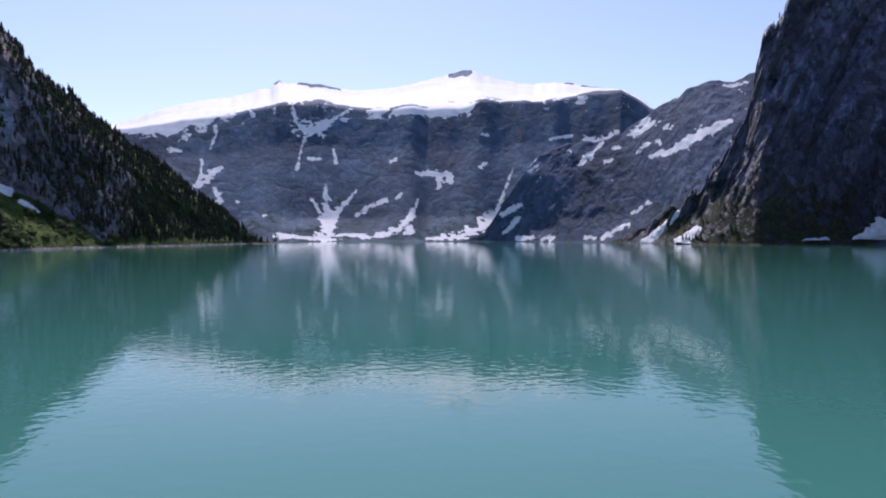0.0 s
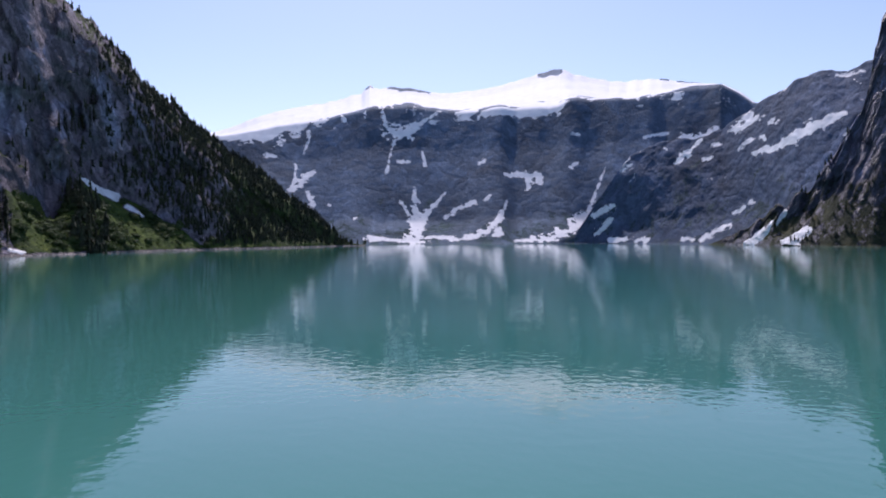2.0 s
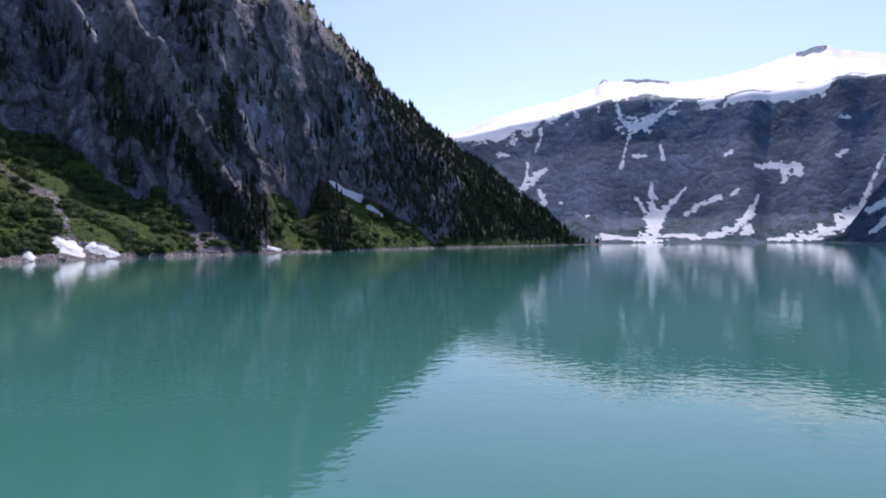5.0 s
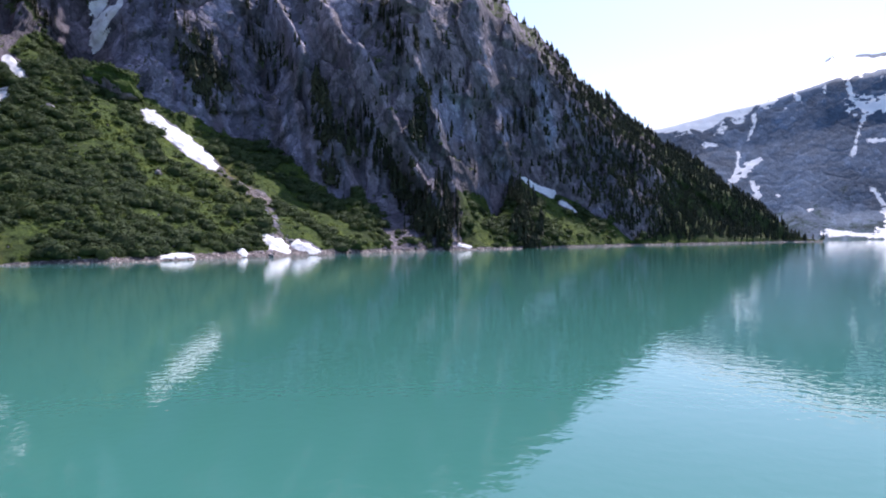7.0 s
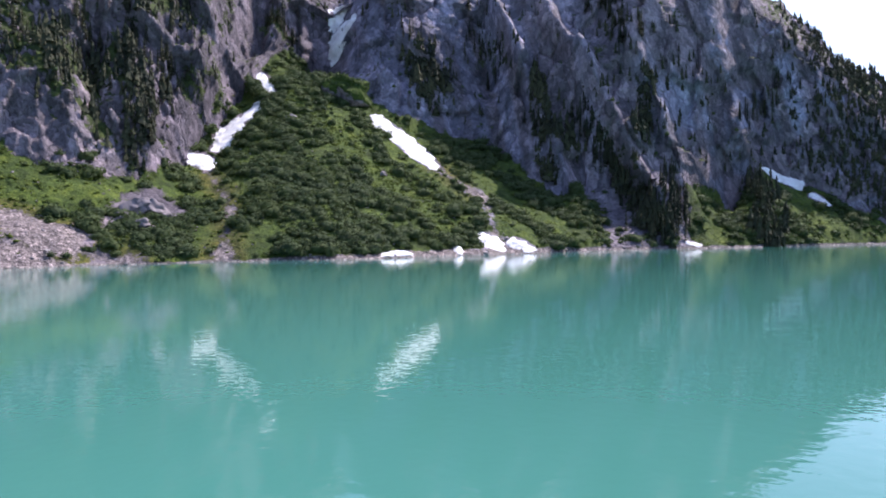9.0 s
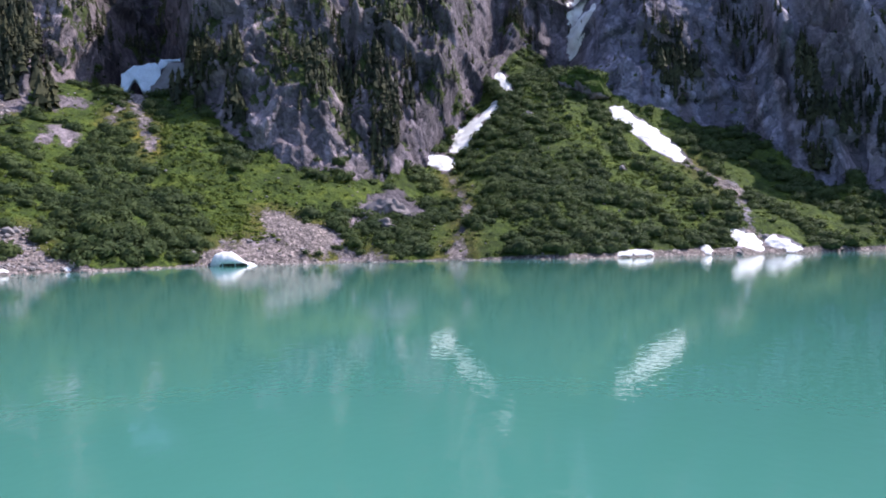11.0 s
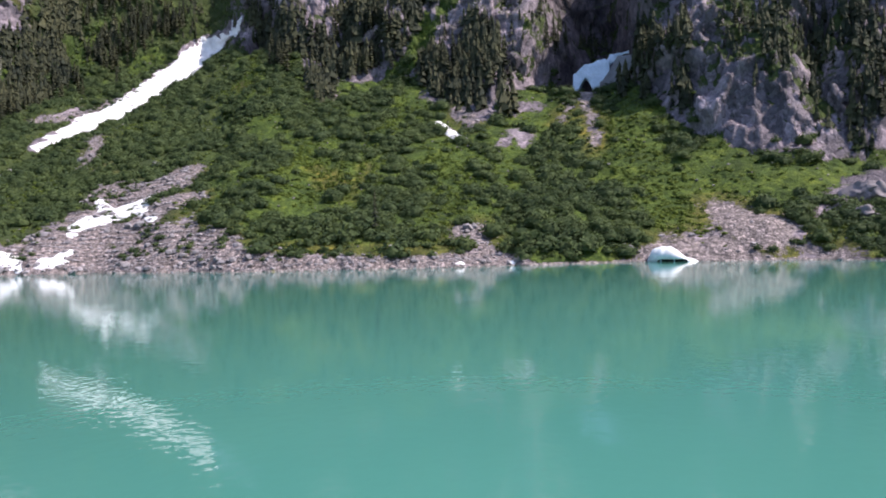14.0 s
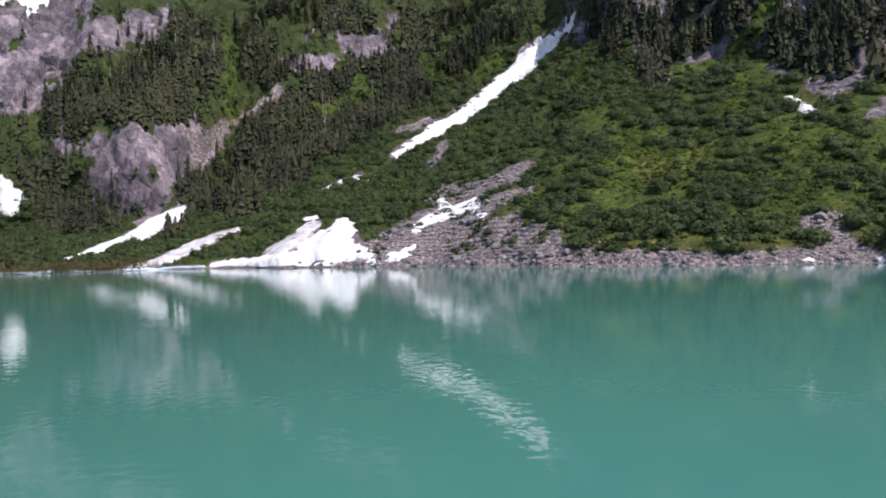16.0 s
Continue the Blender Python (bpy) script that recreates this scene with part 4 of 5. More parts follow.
drape("snow_bank", east, "16:-47.4,4 28:-49.0,17", 2.0, M_SNOW, "large white snow bank under the cliff", group=G)


def lump(size, seed, squash=0.0, detail=3, sharp=0.25):
    """A rough rock or ice body about a metre across, scaled to size; squash: how far its underside is cut flat."""
    bm = bmesh.new()
    bmesh.ops.create_icosphere(bm, subdivisions=detail, radius=0.5)
    rng = random.Random(seed)
    cuts = [(Vector((rng.gauss(0, 1), rng.gauss(0, 1), rng.gauss(0, 1))).normalized(), rng.uniform(0.26, 0.42)) for _ in range(9)]
    for v in bm.verts:
        for n, d in cuts:
            over = v.co.dot(n) - d
            if over > 0:
                v.co -= n * over * 0.9
        v.co *= 1 + sharp * noise.noise(v.co * 4 + Vector((seed, 0, 0)))
        if v.co.z < -0.5 + squash:
            v.co.z = -0.5 + squash
        v.co = Vector((v.co.x * size[0], v.co.y * size[1], v.co.z * size[2]))
    return bm


def part(name, bm, mat, parent=None, label="", shade_smooth=False):
    me = bpy.data.meshes.new(name)
    bm.to_mesh(me)
    bm.free()
    me.materials.append(mat)
    me.polygons.foreach_set("use_smooth", np.full(len(me.polygons), shade_smooth))
    ob = new(name, me)
    ob.parent = parent
    return tagged(ob, label) if label else ob


def at_shore(az, out=0.0, z=0.0):
    """A place on the waterline of the west wall, so many metres out on the lake."""
    p, _ = wall.spot(az, 0.1)
    r = math.hypot(p.x, p.y) - out
    return Vector((-math.sin(radians(az)) * r, math.cos(radians(az)) * r, z))


def rock_material(name, tone):
    m, nt, bsdf = material(name)
    geo = nt.nodes.new("ShaderNodeNewGeometry")
    fine = noise_tex(nt, geo.outputs["Position"], 1.3, 5, 0.7)
    f = math_node(nt, "MULTIPLY_ADD", geo.outputs["Random Per Island"], 0.5, math_node(nt, "MULTIPLY", fine, 0.5))
    nt.links.new(ramp(nt, f, [(0.2, [v * 0.45 for v in tone]), (0.55, tone), (0.85, [v * 1.7 for v in tone])]), bsdf.inputs["Base Color"])
    bsdf.inputs["Roughness"].default_value = 0.85
    return m


# stranded ice slab: a white mound, steep at one end, with a melted slit along its front
def ice_slab():
    bm = bmesh.new()
    cols, arc = 44, 12
    grid = []
    for i in range(cols):
        x = -9.5 + 23 * i / (cols - 1)
        tall = 6.6 * (1 - math.exp(-max(0.0, x + 9.6) * 0.55)) * (1 - 0.82 * smooth(0, 9.5, x)) * (1 - smooth(10, 13.6, x)) + 0.25 * noise.noise(Vector((x * 0.5, 1, 3)))
        deep = 4.6 * math.sqrt(max(0.02, 1 - ((x - 2) / 11.8) ** 2))
        slit = min(1.15 * smooth(-5.5, -3.5, x) * (1 - smooth(7.5, 9.0, x)) * (0.85 + 0.35 * noise.noise(Vector((x * 0.9, 0, 8)))), tall * 0.6)
        low = slit - 0.5 * (slit < 0.2)
        row = [(x, 2.0, low * 0.9), (x, -deep * 0.4, low), (x, -deep, low + 0.05)]
        for j in range(1, arc):
            a = math.pi * 0.92 * j / (arc - 1)
            y = -deep * math.cos(a) + 0.35 * noise.noise(Vector((x * 0.4, j * 0.5, 5)))
            row.append((x, y, low + max(0.1, tall - low) * max(0.0, math.sin(a)) ** 0.75 * (1 + 0.06 * noise.noise(Vector((x * 0.6, j * 0.7, 0))))))
        row.append((x, deep + 0.4, -0.6))
        grid.append([bm.verts.new(p) for p in row])
    for a, b in zip(grid, grid[1:]):
        for j in range(len(a) - 1):
            bm.faces.new((a[j], b[j], b[j + 1], a[j + 1]))
    for row in (grid[0], grid[-1]):
        bm.faces.new(row)
    bmesh.ops.recalc_face_normals(bm, faces=bm.faces[:])
    ice = part("ice_slab", bm, M_SNOW, None, "", True)
    for k, (x, w, h) in enumerate(((-3.4, 0.9, 1.2), (2.6, 0.7, 1.2))):
        leg = lump((w, 1.6, h + 1.0), 30 + k, 0.05, 2, 0.4)
        for v in leg.verts:
            v.co += Vector((x, -2.6, h * 0.5 - 0.2))
        part("ice_pillar", leg, M_ICE, ice, "thin ice pillar in the melted slit", True)
    ice.matrix_world = Matrix.Translation(at_shore(78.4, 1.0, 0.1)) @ Matrix.Rotation(radians(78.4), 4, "Z") @ Matrix.Diagonal((0.9, 0.9, 0.95, 1))
    tagged(ice, "white stranded ice slab undercut by the lake", "ice block")


ice_slab()


# snow bridge with a dark melt cave below the cleft, and the grey snow ramp beside it
def snow_body(x0, x1, top, arch, deep, seed):
    """A block of old snow with a ragged upper edge; arch: the opening's height at x."""
    bm = bmesh.new()
    cols, rings = 34, 9
    sheets = []
    for back in (0, 1):
        grid = []
        for i in range(cols):
            x = x0 + (x1 - x0) * i / (cols - 1)
            hole, crown = arch(x), top(x) + 1.3 * noise.noise(Vector((x * 0.35, seed, back)))
            row = []
            for j in range(rings):
                v = j / (rings - 1)
                z = hole + (max(crown, hole + 0.8) - hole) * v
                y = deep * back + (0.35 - 0.2 * back) * z + 1.4 * noise.noise(Vector((x * 0.22, z * 0.22, seed + 3 * back)))
                row.append(bm.verts.new((x, y, z)))
            grid.append(row)
        sheets.append(grid)
        for a, b in zip(grid, grid[1:]):
            for j in range(rings - 1):
                bm.faces.new((a[j], b[j], b[j + 1], a[j + 1]))
    f, g = sheets
    for i in range(cols - 1):
        for j in (0, rings - 1):
            bm.faces.new((f[i][j], f[i + 1][j], g[i + 1][j], g[i][j]))
    for i in (0, cols - 1):
        for j in range(rings - 1):
            bm.faces.new((f[i][j], f[i][j + 1], g[i][j + 1], g[i][j]))
    bmesh.ops.recalc_face_normals(bm, faces=bm.faces[:])
    return bm


def snow_bridge():
    turn = Matrix.Rotation(radians(86), 4, "Z")
    r, az = 566, radians(85.9)
    base = Matrix.Translation((-math.sin(az) * r, math.cos(az) * r, 119)) @ turn
    block = snow_body(-13.5, 13, lambda x: (13 + 7.5 * smooth(-14, -4, x) + 3.5 * smooth(-2, 9, x)) * (1 - 0.1 * smooth(9, 13, x)), lambda x: 9.5 * max(0.0, 1 - abs((x + 4.5) / 5.0) ** 1.6) + 3 * smooth(7, 13, x), 10, 2.0)
    # M_ICE gives this snow the blue of the cleft's shade as base colour
    ob = part("snow_bridge", block, M_ICE, None, "", True)
    ob.matrix_world = base
    tagged(ob, "bluish snow bridge with a dark melt cave", "snow bridge")
    ramp_body = snow_body(3, 28, lambda x: 5 + 20 * smooth(3, 18, x), lambda x: 11 * smooth(15, 28, x), 10, 9.0)
    ob = part("snow_ramp", ramp_body, M_GRIT, None, "", True)
    ob.matrix_world = base @ Matrix.Translation((3, -1, 0))
    tagged(ob, "grey gravelly snow ramp beside a snow bridge", "snow patch")
    chunk = snow_body(11, 27, lambda x: 29 + 1.0 * smooth(18, 27, x) - 4 * smooth(14, 11, x), lambda x: 20 + 8 * smooth(11, 24, x), 7, 5.0)
    ob = part("snow_patch", chunk, M_ICE, None, "", True)
    ob.matrix_world = base @ Matrix.Translation((0, 7, 0))
    tagged(ob, "pale blue snow block lodged in a shaded cleft", "snow patch")


snow_bridge()


# rocky knob at the upper edge of the fan
def rock_outcrop(az, z, size, seed, label, mat, scrub=0.0, lean=0.35):
    p, n = wall.spot(az, z)
    bm = lump(size, seed, 0.1, 4, 0.3)
    for v in bm.verts:
        v.co += Vector(v.co).normalized() * (1.6 * noise.noise(v.co * 0.16 + Vector((seed, 0, 0))) + 0.8 * noise.noise(v.co * 0.4))
    ob = part("rock_outcrop", bm, mat)
    green = ob.data.attributes.new("veg", "FLOAT", "POINT")
    for v in ob.data.vertices:
        green.data[v.index].value = scrub * float(smooth(-0.9, 0.2, v.normal.z))
    ob.matrix_world = Matrix.Translation(p + Vector((0, 0, size[2] * 0.18))) @ Matrix.Rotation(radians(az), 4, "Z") @ Matrix.Rotation(lean, 4, "Y")
    return tagged(ob, label, "rock")


KNOB = rock_outcrop(52.3, 124, (54, 30, 34), 5, "dark rock knob overgrown with scrub at a fan's edge", M_WALL, 0.95)
# bare rounded rocks in the scrub beside the stream
M_SLAB = rock_material("rounded_pale_rock", (0.31, 0.265, 0.27))
for az, z, size, seed in ((67.6, 25, (20, 11, 12), 11), (66.3, 24, (15, 10, 10), 12), (68.5, 21, (11, 8, 8), 14), (66.9, 16, (12, 8, 8), 15), (65.5, 20, (8, 6, 7), 17)):
    tagged(rock_outcrop(az, z, size, seed, "bare rounded pinkish rock among green scrub", M_SLAB, 0.0, 0.1), group="bare rocks beside the stream")


# ---- plants ----
def leaf_material(name, dark, light, rough=0.75, thin=0.3):
    m, nt, bsdf = material(name)
    geo = nt.nodes.new("ShaderNodeNewGeometry")
    tint = noise_tex(nt, geo.outputs["Position"], 0.035, 4, 0.6)
    fine = noise_tex(nt, geo.outputs["Position"], 0.5, 3, 0.6)
    f = math_node(nt, "MULTIPLY_ADD", geo.outputs["Random Per Island"], 0.45, math_node(nt, "MULTIPLY_ADD", tint, 1.7, -0.6))
    c = ramp(nt, f, [(0.15, dark), (0.85, light)])
    grain = noise_tex(nt, geo.outputs["Position"], 1.6, 4, 0.7)
    c = mix(nt, 0.5, c, ramp(nt, fine, [(0.3, (0.6, 0.62, 0.6)), (0.65, (1.05, 1.05, 1.0))]), "MULTIPLY")
    c = mix(nt, 0.6, c, ramp(nt, grain, [(0.35, (0.5, 0.53, 0.5)), (0.62, (1.15, 1.12, 1.0))]), "MULTIPLY")
    b = node(nt, "ShaderNodeBump", [(math_node(nt, "MULTIPLY_ADD", grain, 0.9, fine), "Height")], Strength=0.55, Distance=0.8)
    nt.links.new(b.outputs[0], bsdf.inputs["Normal"])
    nt.links.new(c, bsdf.inputs["Base Color"])
    bsdf.inputs["Roughness"].default_value = rough
    bsdf.inputs["Specular IOR Level"].default_value = 0.25
    if thin > 0:
        tr = node(nt, "ShaderNodeBsdfTranslucent", [(c, "Color")])
        mx = node(nt, "ShaderNodeMixShader", [(bsdf.outputs[0], 1), (tr.outputs[0], 2)])
        mx.inputs[0].default_value = thin
        nt.links.new(mx.outputs[0], nt.nodes["Material Output"].inputs["Surface"])
    return m


M_ALDER = leaf_material("alder_leaves", (0.056, 0.090, 0.038), (0.112, 0.154, 0.054), 0.75, 0.35)
M_FERN = leaf_material("fern_leaves", (0.082, 0.124, 0.019), (0.156, 0.205, 0.032))
M_NEEDLE = leaf_material("conifer_needles", (0.024, 0.031, 0.021), (0.086, 0.088, 0.044), 0.8, 0.06)
M_BARK = leaf_material("conifer_bark", (0.06, 0.05, 0.045), (0.13, 0.11, 0.10), 0.9, 0.0)


def shrub_arrays(seed, leaves=64, detail=1, leaf=1.0):
    """A domed shrub, a metre in radius: a lumpy mass of foliage inside a loose coat of leaf sprays."""
    rng = np.random.RandomState(seed)
    bm = bmesh.new()
    bmesh.ops.create_icosphere(bm, subdivisions=detail, radius=1.0)
    bmesh.ops.delete(bm, geom=[v for v in bm.verts if v.co.z < -0.6], context="VERTS")
    for v in bm.verts:
        n = v.co.copy()
        q = 0.72 + 0.30 * noise.noise(n * 1.7 + Vector((seed * 7.1, 0, 0))) + 0.18 * noise.noise(n * 4.0 + Vector((0, seed * 3.3, 0)))
        v.co = Vector((n.x * q, n.y * q, n.z * q * 0.9 + 0.1))
    bm.verts.index_update()
    V = [tuple(v.co) for v in bm.verts]
    F = [tuple(v.index for v in f.verts) for f in bm.faces]
    bm.free()
    for _ in range(leaves):
        d = rng.normal(size=3)
        d[2] = abs(d[2]) * 0.9 - 0.15
        d /= np.linalg.norm(d)
        q = 0.78 + 0.30 * noise.noise(Vector(d) * 1.7 + Vector((seed * 7.1, 0, 0))) + rng.uniform(-0.05, 0.16)
        c = d * q + np.array((0, 0, 0.1))
        t = np.cross(d, rng.normal(size=3))
        t /= np.linalg.norm(t) + 1e-6
        n = np.cross(d, t) + d * rng.uniform(-0.2, 0.9)
        w = rng.uniform(0.13, 0.27) * leaf
        b = len(V)
        V += [tuple(c - t * w), tuple(c + t * w), tuple(c + n * w * 1.5)]
        F.append((b, b + 1, b + 2))
    return np.array(V), np.array(F)


def conifer_arrays(seed, whorls=13, arms=7):
    """A spire a metre high: tiers of drooping boughs, uneven, with gaps. Crown only."""
    rng = np.random.RandomState(seed)
    V, F = [], []
    for k in range(whorls):
        z = 0.10 + 0.88 * (k / whorls) ** 0.9
        r = 0.145 * (1 - (k / whorls) ** 1.15) * rng.uniform(0.75, 1.15) + 0.012
        turn = rng.uniform(0, 6.28)
        for i in range(arms):
            if rng.rand() < 0.10:
                continue
            a = turn + 6.283 * i / arms + rng.uniform(-0.3, 0.3)
            q = r * rng.uniform(0.6, 1.2)
            w = 0.055 * (1 - 0.6 * k / whorls) * rng.uniform(0.8, 1.3)
            d, t = np.array((math.cos(a), math.sin(a), 0)), np.array((-math.sin(a), math.cos(a), 0))
            top, tip = np.array((0, 0, z + 0.055)), d * q + np.array((0, 0, z - 0.035 - 0.02 * rng.rand()))
            m = d * q * 0.55 + np.array((0, 0, z - 0.012))
            b = len(V)
            V += [tuple(top), tuple(m - t * w), tuple(tip), tuple(m + t * w)]
            F += [(b, b + 1, b + 2), (b, b + 2, b + 3)]
    b = len(V)
    V += [(-0.012, 0, 0.9), (0.012, 0, 0.9), (0, 0.012, 0.9), (0, 0, 1.02)]
    F += [(b, b + 1, b + 3), (b + 1, b + 2, b + 3), (b + 2, b, b + 3)]
    return np.array(V), np.array(F)


def spire_arrays(seed, tiers=6, sides=5):
    """A far conifer a metre high: ragged tiers like skirts, one above the other."""
    rng = np.random.RandomState(seed)
    V, F = [], []
    for k in range(tiers):
        z0, f = 0.06 + 0.80 * k / tiers, 1 - k / tiers
        top = (rng.normal() * 0.008, rng.normal() * 0.008, min(1.0, z0 + 0.36 * (0.55 + 0.45 * f)))
        b, turn = len(V), rng.uniform(0, 6.28)
        V.append(top)
        for i in range(sides):
            a, r = turn + 6.283 * i / sides, (0.05 + 0.12 * f) * rng.uniform(0.35, 1.4)
            V.append((r * math.cos(a), r * math.sin(a), z0 + rng.uniform(-0.09, 0.07)))
        F += [(b, b + 1 + i, b + 1 + (i + 1) % sides) for i in range(sides)]
    return np.array(V), np.array(F)


def trunk_arrays():
    V, F = [], []
    for z, r in ((-0.06, 0.016), (0.95, 0.003)):
        V += [(r * math.cos(i * 1.2566), r * math.sin(i * 1.2566), z) for i in range(5)]
    for i in range(5):
        j = (i + 1) % 5
        F += [(i, j, 5 + j), (i, 5 + j, 5 + i)]
    return np.array(V), np.array(F)


def scatter(name, protos, places, mat, seed, soft=False):
    """One mesh of many copies; places: x, y, z, width, height."""
    rng = np.random.RandomState(seed)
    Vs, Fs, base = [], [], 0
    kind = rng.randint(len(protos), size=len(places))
    for k, (V, F) in enumerate(protos):
        p = places[kind == k]
        if not len(p):
            continue
        a = rng.uniform(0, 6.283, len(p))
        c, s = np.cos(a)[:, None], np.sin(a)[:, None]
        X = (c * V[None, :, 0] - s * V[None, :, 1]) * p[:, 3:4] + p[:, 0:1]
        Y = (s * V[None, :, 0] + c * V[None, :, 1]) * p[:, 3:4] + p[:, 1:2]
        Z = V[None, :, 2] * p[:, 4:5] + p[:, 2:3]
        Vs.append(np.stack([X, Y, Z], -1).reshape(-1, 3))
        Fs.append((F[None] + (np.arange(len(p)) * len(V))[:, None, None] + base).reshape(-1, 3))
        base += len(p) * len(V)
    return new(name, raw_mesh(name, np.concatenate(Vs), np.concatenate(Fs), mat, soft))


# -- where scrub grows: on the fans, in thickets with meadow between
def pick(weight, count, seed):
    """Places on the west wall, drawn by weight and by the ground that each covers."""
    rng = np.random.RandomState(seed)
    area = np.gradient(wall.R, axis=1) ** 2 + np.gradient(wall.Z, axis=1) ** 2
    w = np.clip(weight, 0, None) * np.sqrt(area) * wall.R
    cum = np.cumsum(w.ravel())
    i = np.searchsorted(cum, rng.uniform(0, cum[-1], count))
    jit = rng.uniform(-0.4, 0.4, (count, 2))
    return wall.P.reshape(-1, 3)[i] + np.concatenate([jit, np.zeros((count, 1))], 1), wall.K.ravel()[i], wall.AZ.ravel()[i]


px, py = wall.P[..., 0], wall.P[..., 1]
clumps = fbm(px / 36, py / 22, wall.Z / 50, 3, 0.55)
dense = np.zeros(wall.R.shape)
dense = np.maximum(dense, inside(wall.streaks("""
30:90,40 34:86,34 30:83,26
30:83,18 30:79.5,32 20:80,52
26:66,8 20:63.6,22 14:64.5,44
40:57,40 50:53,22 40:60,70 24:57.5,120
34:49,14 30:52,70
40:99,40 36:103,55 30:107,60
16:45,82 18:41,58 14:37,28
20:112,60 26:113,110
24:124,46 16:128,40
46:87.3,45 60:85.0,29 50:83.8,12
34:99.0,35 34:96.6,28
34:119.2,105 40:115.9,92 34:112.3,82
24:91.9,40 26:89.7,33
20:80.4,70 18:78.2,58""", 0.6), 8))
thick = (0.06 + smooth(-0.22, 0.18, clumps + 0.7 * dense - 0.05)) * np.clip(veg, 0, 1) * (1 - smooth(3.95, 4.15, wall.K)) * smooth(1.2, 3.0, wall.Z)
beds = inside(wall.streaks("7:62.9,54 7:61.8,37 7:61.1,27 7:61.3,11 8:61.6,1\n7:45.4,62 8:43.5,49 8:41.5,35 8:40.8,16 8:40.4,4\n13:86.4,118 9:86.0,103 7:85.6,90 7:84.9,73 5:84.8,61", 0.3), 2)
glade = inside(wall.streaks("""
16:56.8,121 20:52.8,78 24:48.2,46 18:44.3,16
34:82.2,54 42:79.4,28 30:76.8,15
22:93.5,50 18:95.2,21
22:101.7,51 20:102.2,32
32:105.7,53 40:103.6,41
20:113.1,136 16:111.8,139
18:109.7,174 14:110.2,161
26:95.6,59 24:95.6,41
20:125.9,48 20:126.7,36
16:118.5,114 16:120.8,102
26:106.5,67 22:108.1,48 20:109.6,41
20:96.2,59 24:93.2,44
30:83.1,85 40:80.7,46 40:78.0,27
20:99.6,95 20:101.9,77
18:114.6,134 16:112.3,140 18:111.6,206
18:130.0,79 16:133.4,64""", 0.6), 8)
thick = thick * (1 - beds) * (1 - 0.94 * glade) * (1 - 0.6 * np.clip(dry, 0, 1))
sparse = np.clip(veg, 0, 1) * smooth(4.0, 4.1, wall.K) * smooth(15, 20, wall.AZ) * (1 - smooth(300, 380, wall.Z))
P, K_, A_ = pick(thick * smooth(11, 14, wall.AZ), 11500, 3)
rng = np.random.RandomState(8)
size = np.clip(rng.lognormal(1.03, 0.48, len(P)), 1.0, 7.0)
shrubs = np.column_stack([P, size, size * rng.uniform(0.6, 0.95, len(P))])
P, K_, A_ = pick(sparse * (1 + chute), 3600, 4)
size = rng.uniform(1.2, 2.8, len(P))
more = np.column_stack([P, size, size * rng.uniform(0.9, 1.5, len(P))])
P, K_, A_ = pick(np.clip(veg, 0, 1) * smooth(112, 118, wall.AZ) * (1 - smooth(200, 300, wall.Z)), 4600, 14)
size = np.clip(rng.lognormal(0.75, 0.4, len(P)), 0.9, 4.5)
more2 = np.column_stack([P, size, size * rng.uniform(0.8, 1.3, len(P))])
P, K_, A_ = pick(np.clip(scree, 0, 1) * smooth(86, 90, wall.AZ) * (1 - smooth(126, 130, wall.AZ)) * smooth(2.5, 6, wall.Z) * smooth(0.0, 0.3, clumps), 240, 24)
size = rng.uniform(0.9, 2.6, len(P))
shrubs = np.concatenate([shrubs, np.column_stack([P, size, size * 0.8])])
knob = [KNOB.matrix_world @ v.co for v in KNOB.data.vertices if v.index % 4 == 0]
knob = np.array([(*p, 1.9, 1.9) for p in knob if p.z > KNOB.location.z + 1])
thin = np.concatenate([more, more2, knob])
protos = [shrub_arrays(i) for i in range(6)]
near = np.argsort(np.hypot(shrubs[:, 0], shrubs[:, 1]))
singles, rest = shrubs[near[:220]], shrubs[near[220:]]
low = [shrub_arrays(80 + i, 22, 1) for i in range(6)]
tagged(scatter("alder_scrub", low, thin, M_ALDER, 6, True), "low green scrub on rock ledges and forest floor", "shrubs", kind="stuff")
tagged(scatter("alder_thicket", protos, rest[rest[:, 3] < 3.8], M_ALDER, 5, True), "dense dark green alder scrub over the slopes", "shrubs", kind="stuff")
full = [shrub_arrays(120 + i, 125, 2, 0.62) for i in range(6)]
tagged(scatter("alder_clumps", full, rest[rest[:, 3] >= 3.8], M_ALDER, 7, True), "large rounded dark green alder clumps on the slopes", "shrubs", kind="stuff")
P, K_, A_ = pick(np.clip(veg, 0, 1) * (1 - smooth(4.3, 4.6, wall.K)) * smooth(0.6, 2, wall.Z), 9000, 17)
size = rng.uniform(0.6, 1.5, len(P))
tufts = []
for i in range(5):
    V, F = shrub_arrays(60 + i, 11)
    tufts.append((V[F[-11:]].reshape(-1, 3), np.arange(33).reshape(-1, 3)))
Q, K_, A_ = pick(np.clip(veg, 0, 1) * (1 - smooth(4.0, 4.2, wall.K)) * smooth(0.8, 2, wall.Z) * smooth(12, 15, wall.AZ) * (0.5 + 2.0 * glade), 8600, 19)
herbs = rng.uniform(0.8, 1.8, len(Q))
tagged(scatter("meadow_herbs", low, np.column_stack([Q, herbs * 1.2, herbs * 0.7]), M_FERN, 20, True), "low clumps of bright green herbs on the fans", "plants", kind="stuff")
tagged(scatter("fern_tufts", tufts, np.column_stack([P, size * 1.5, size]), M_FERN, 18), "bright green ferns and herbs between the alders", "plants", kind="stuff")
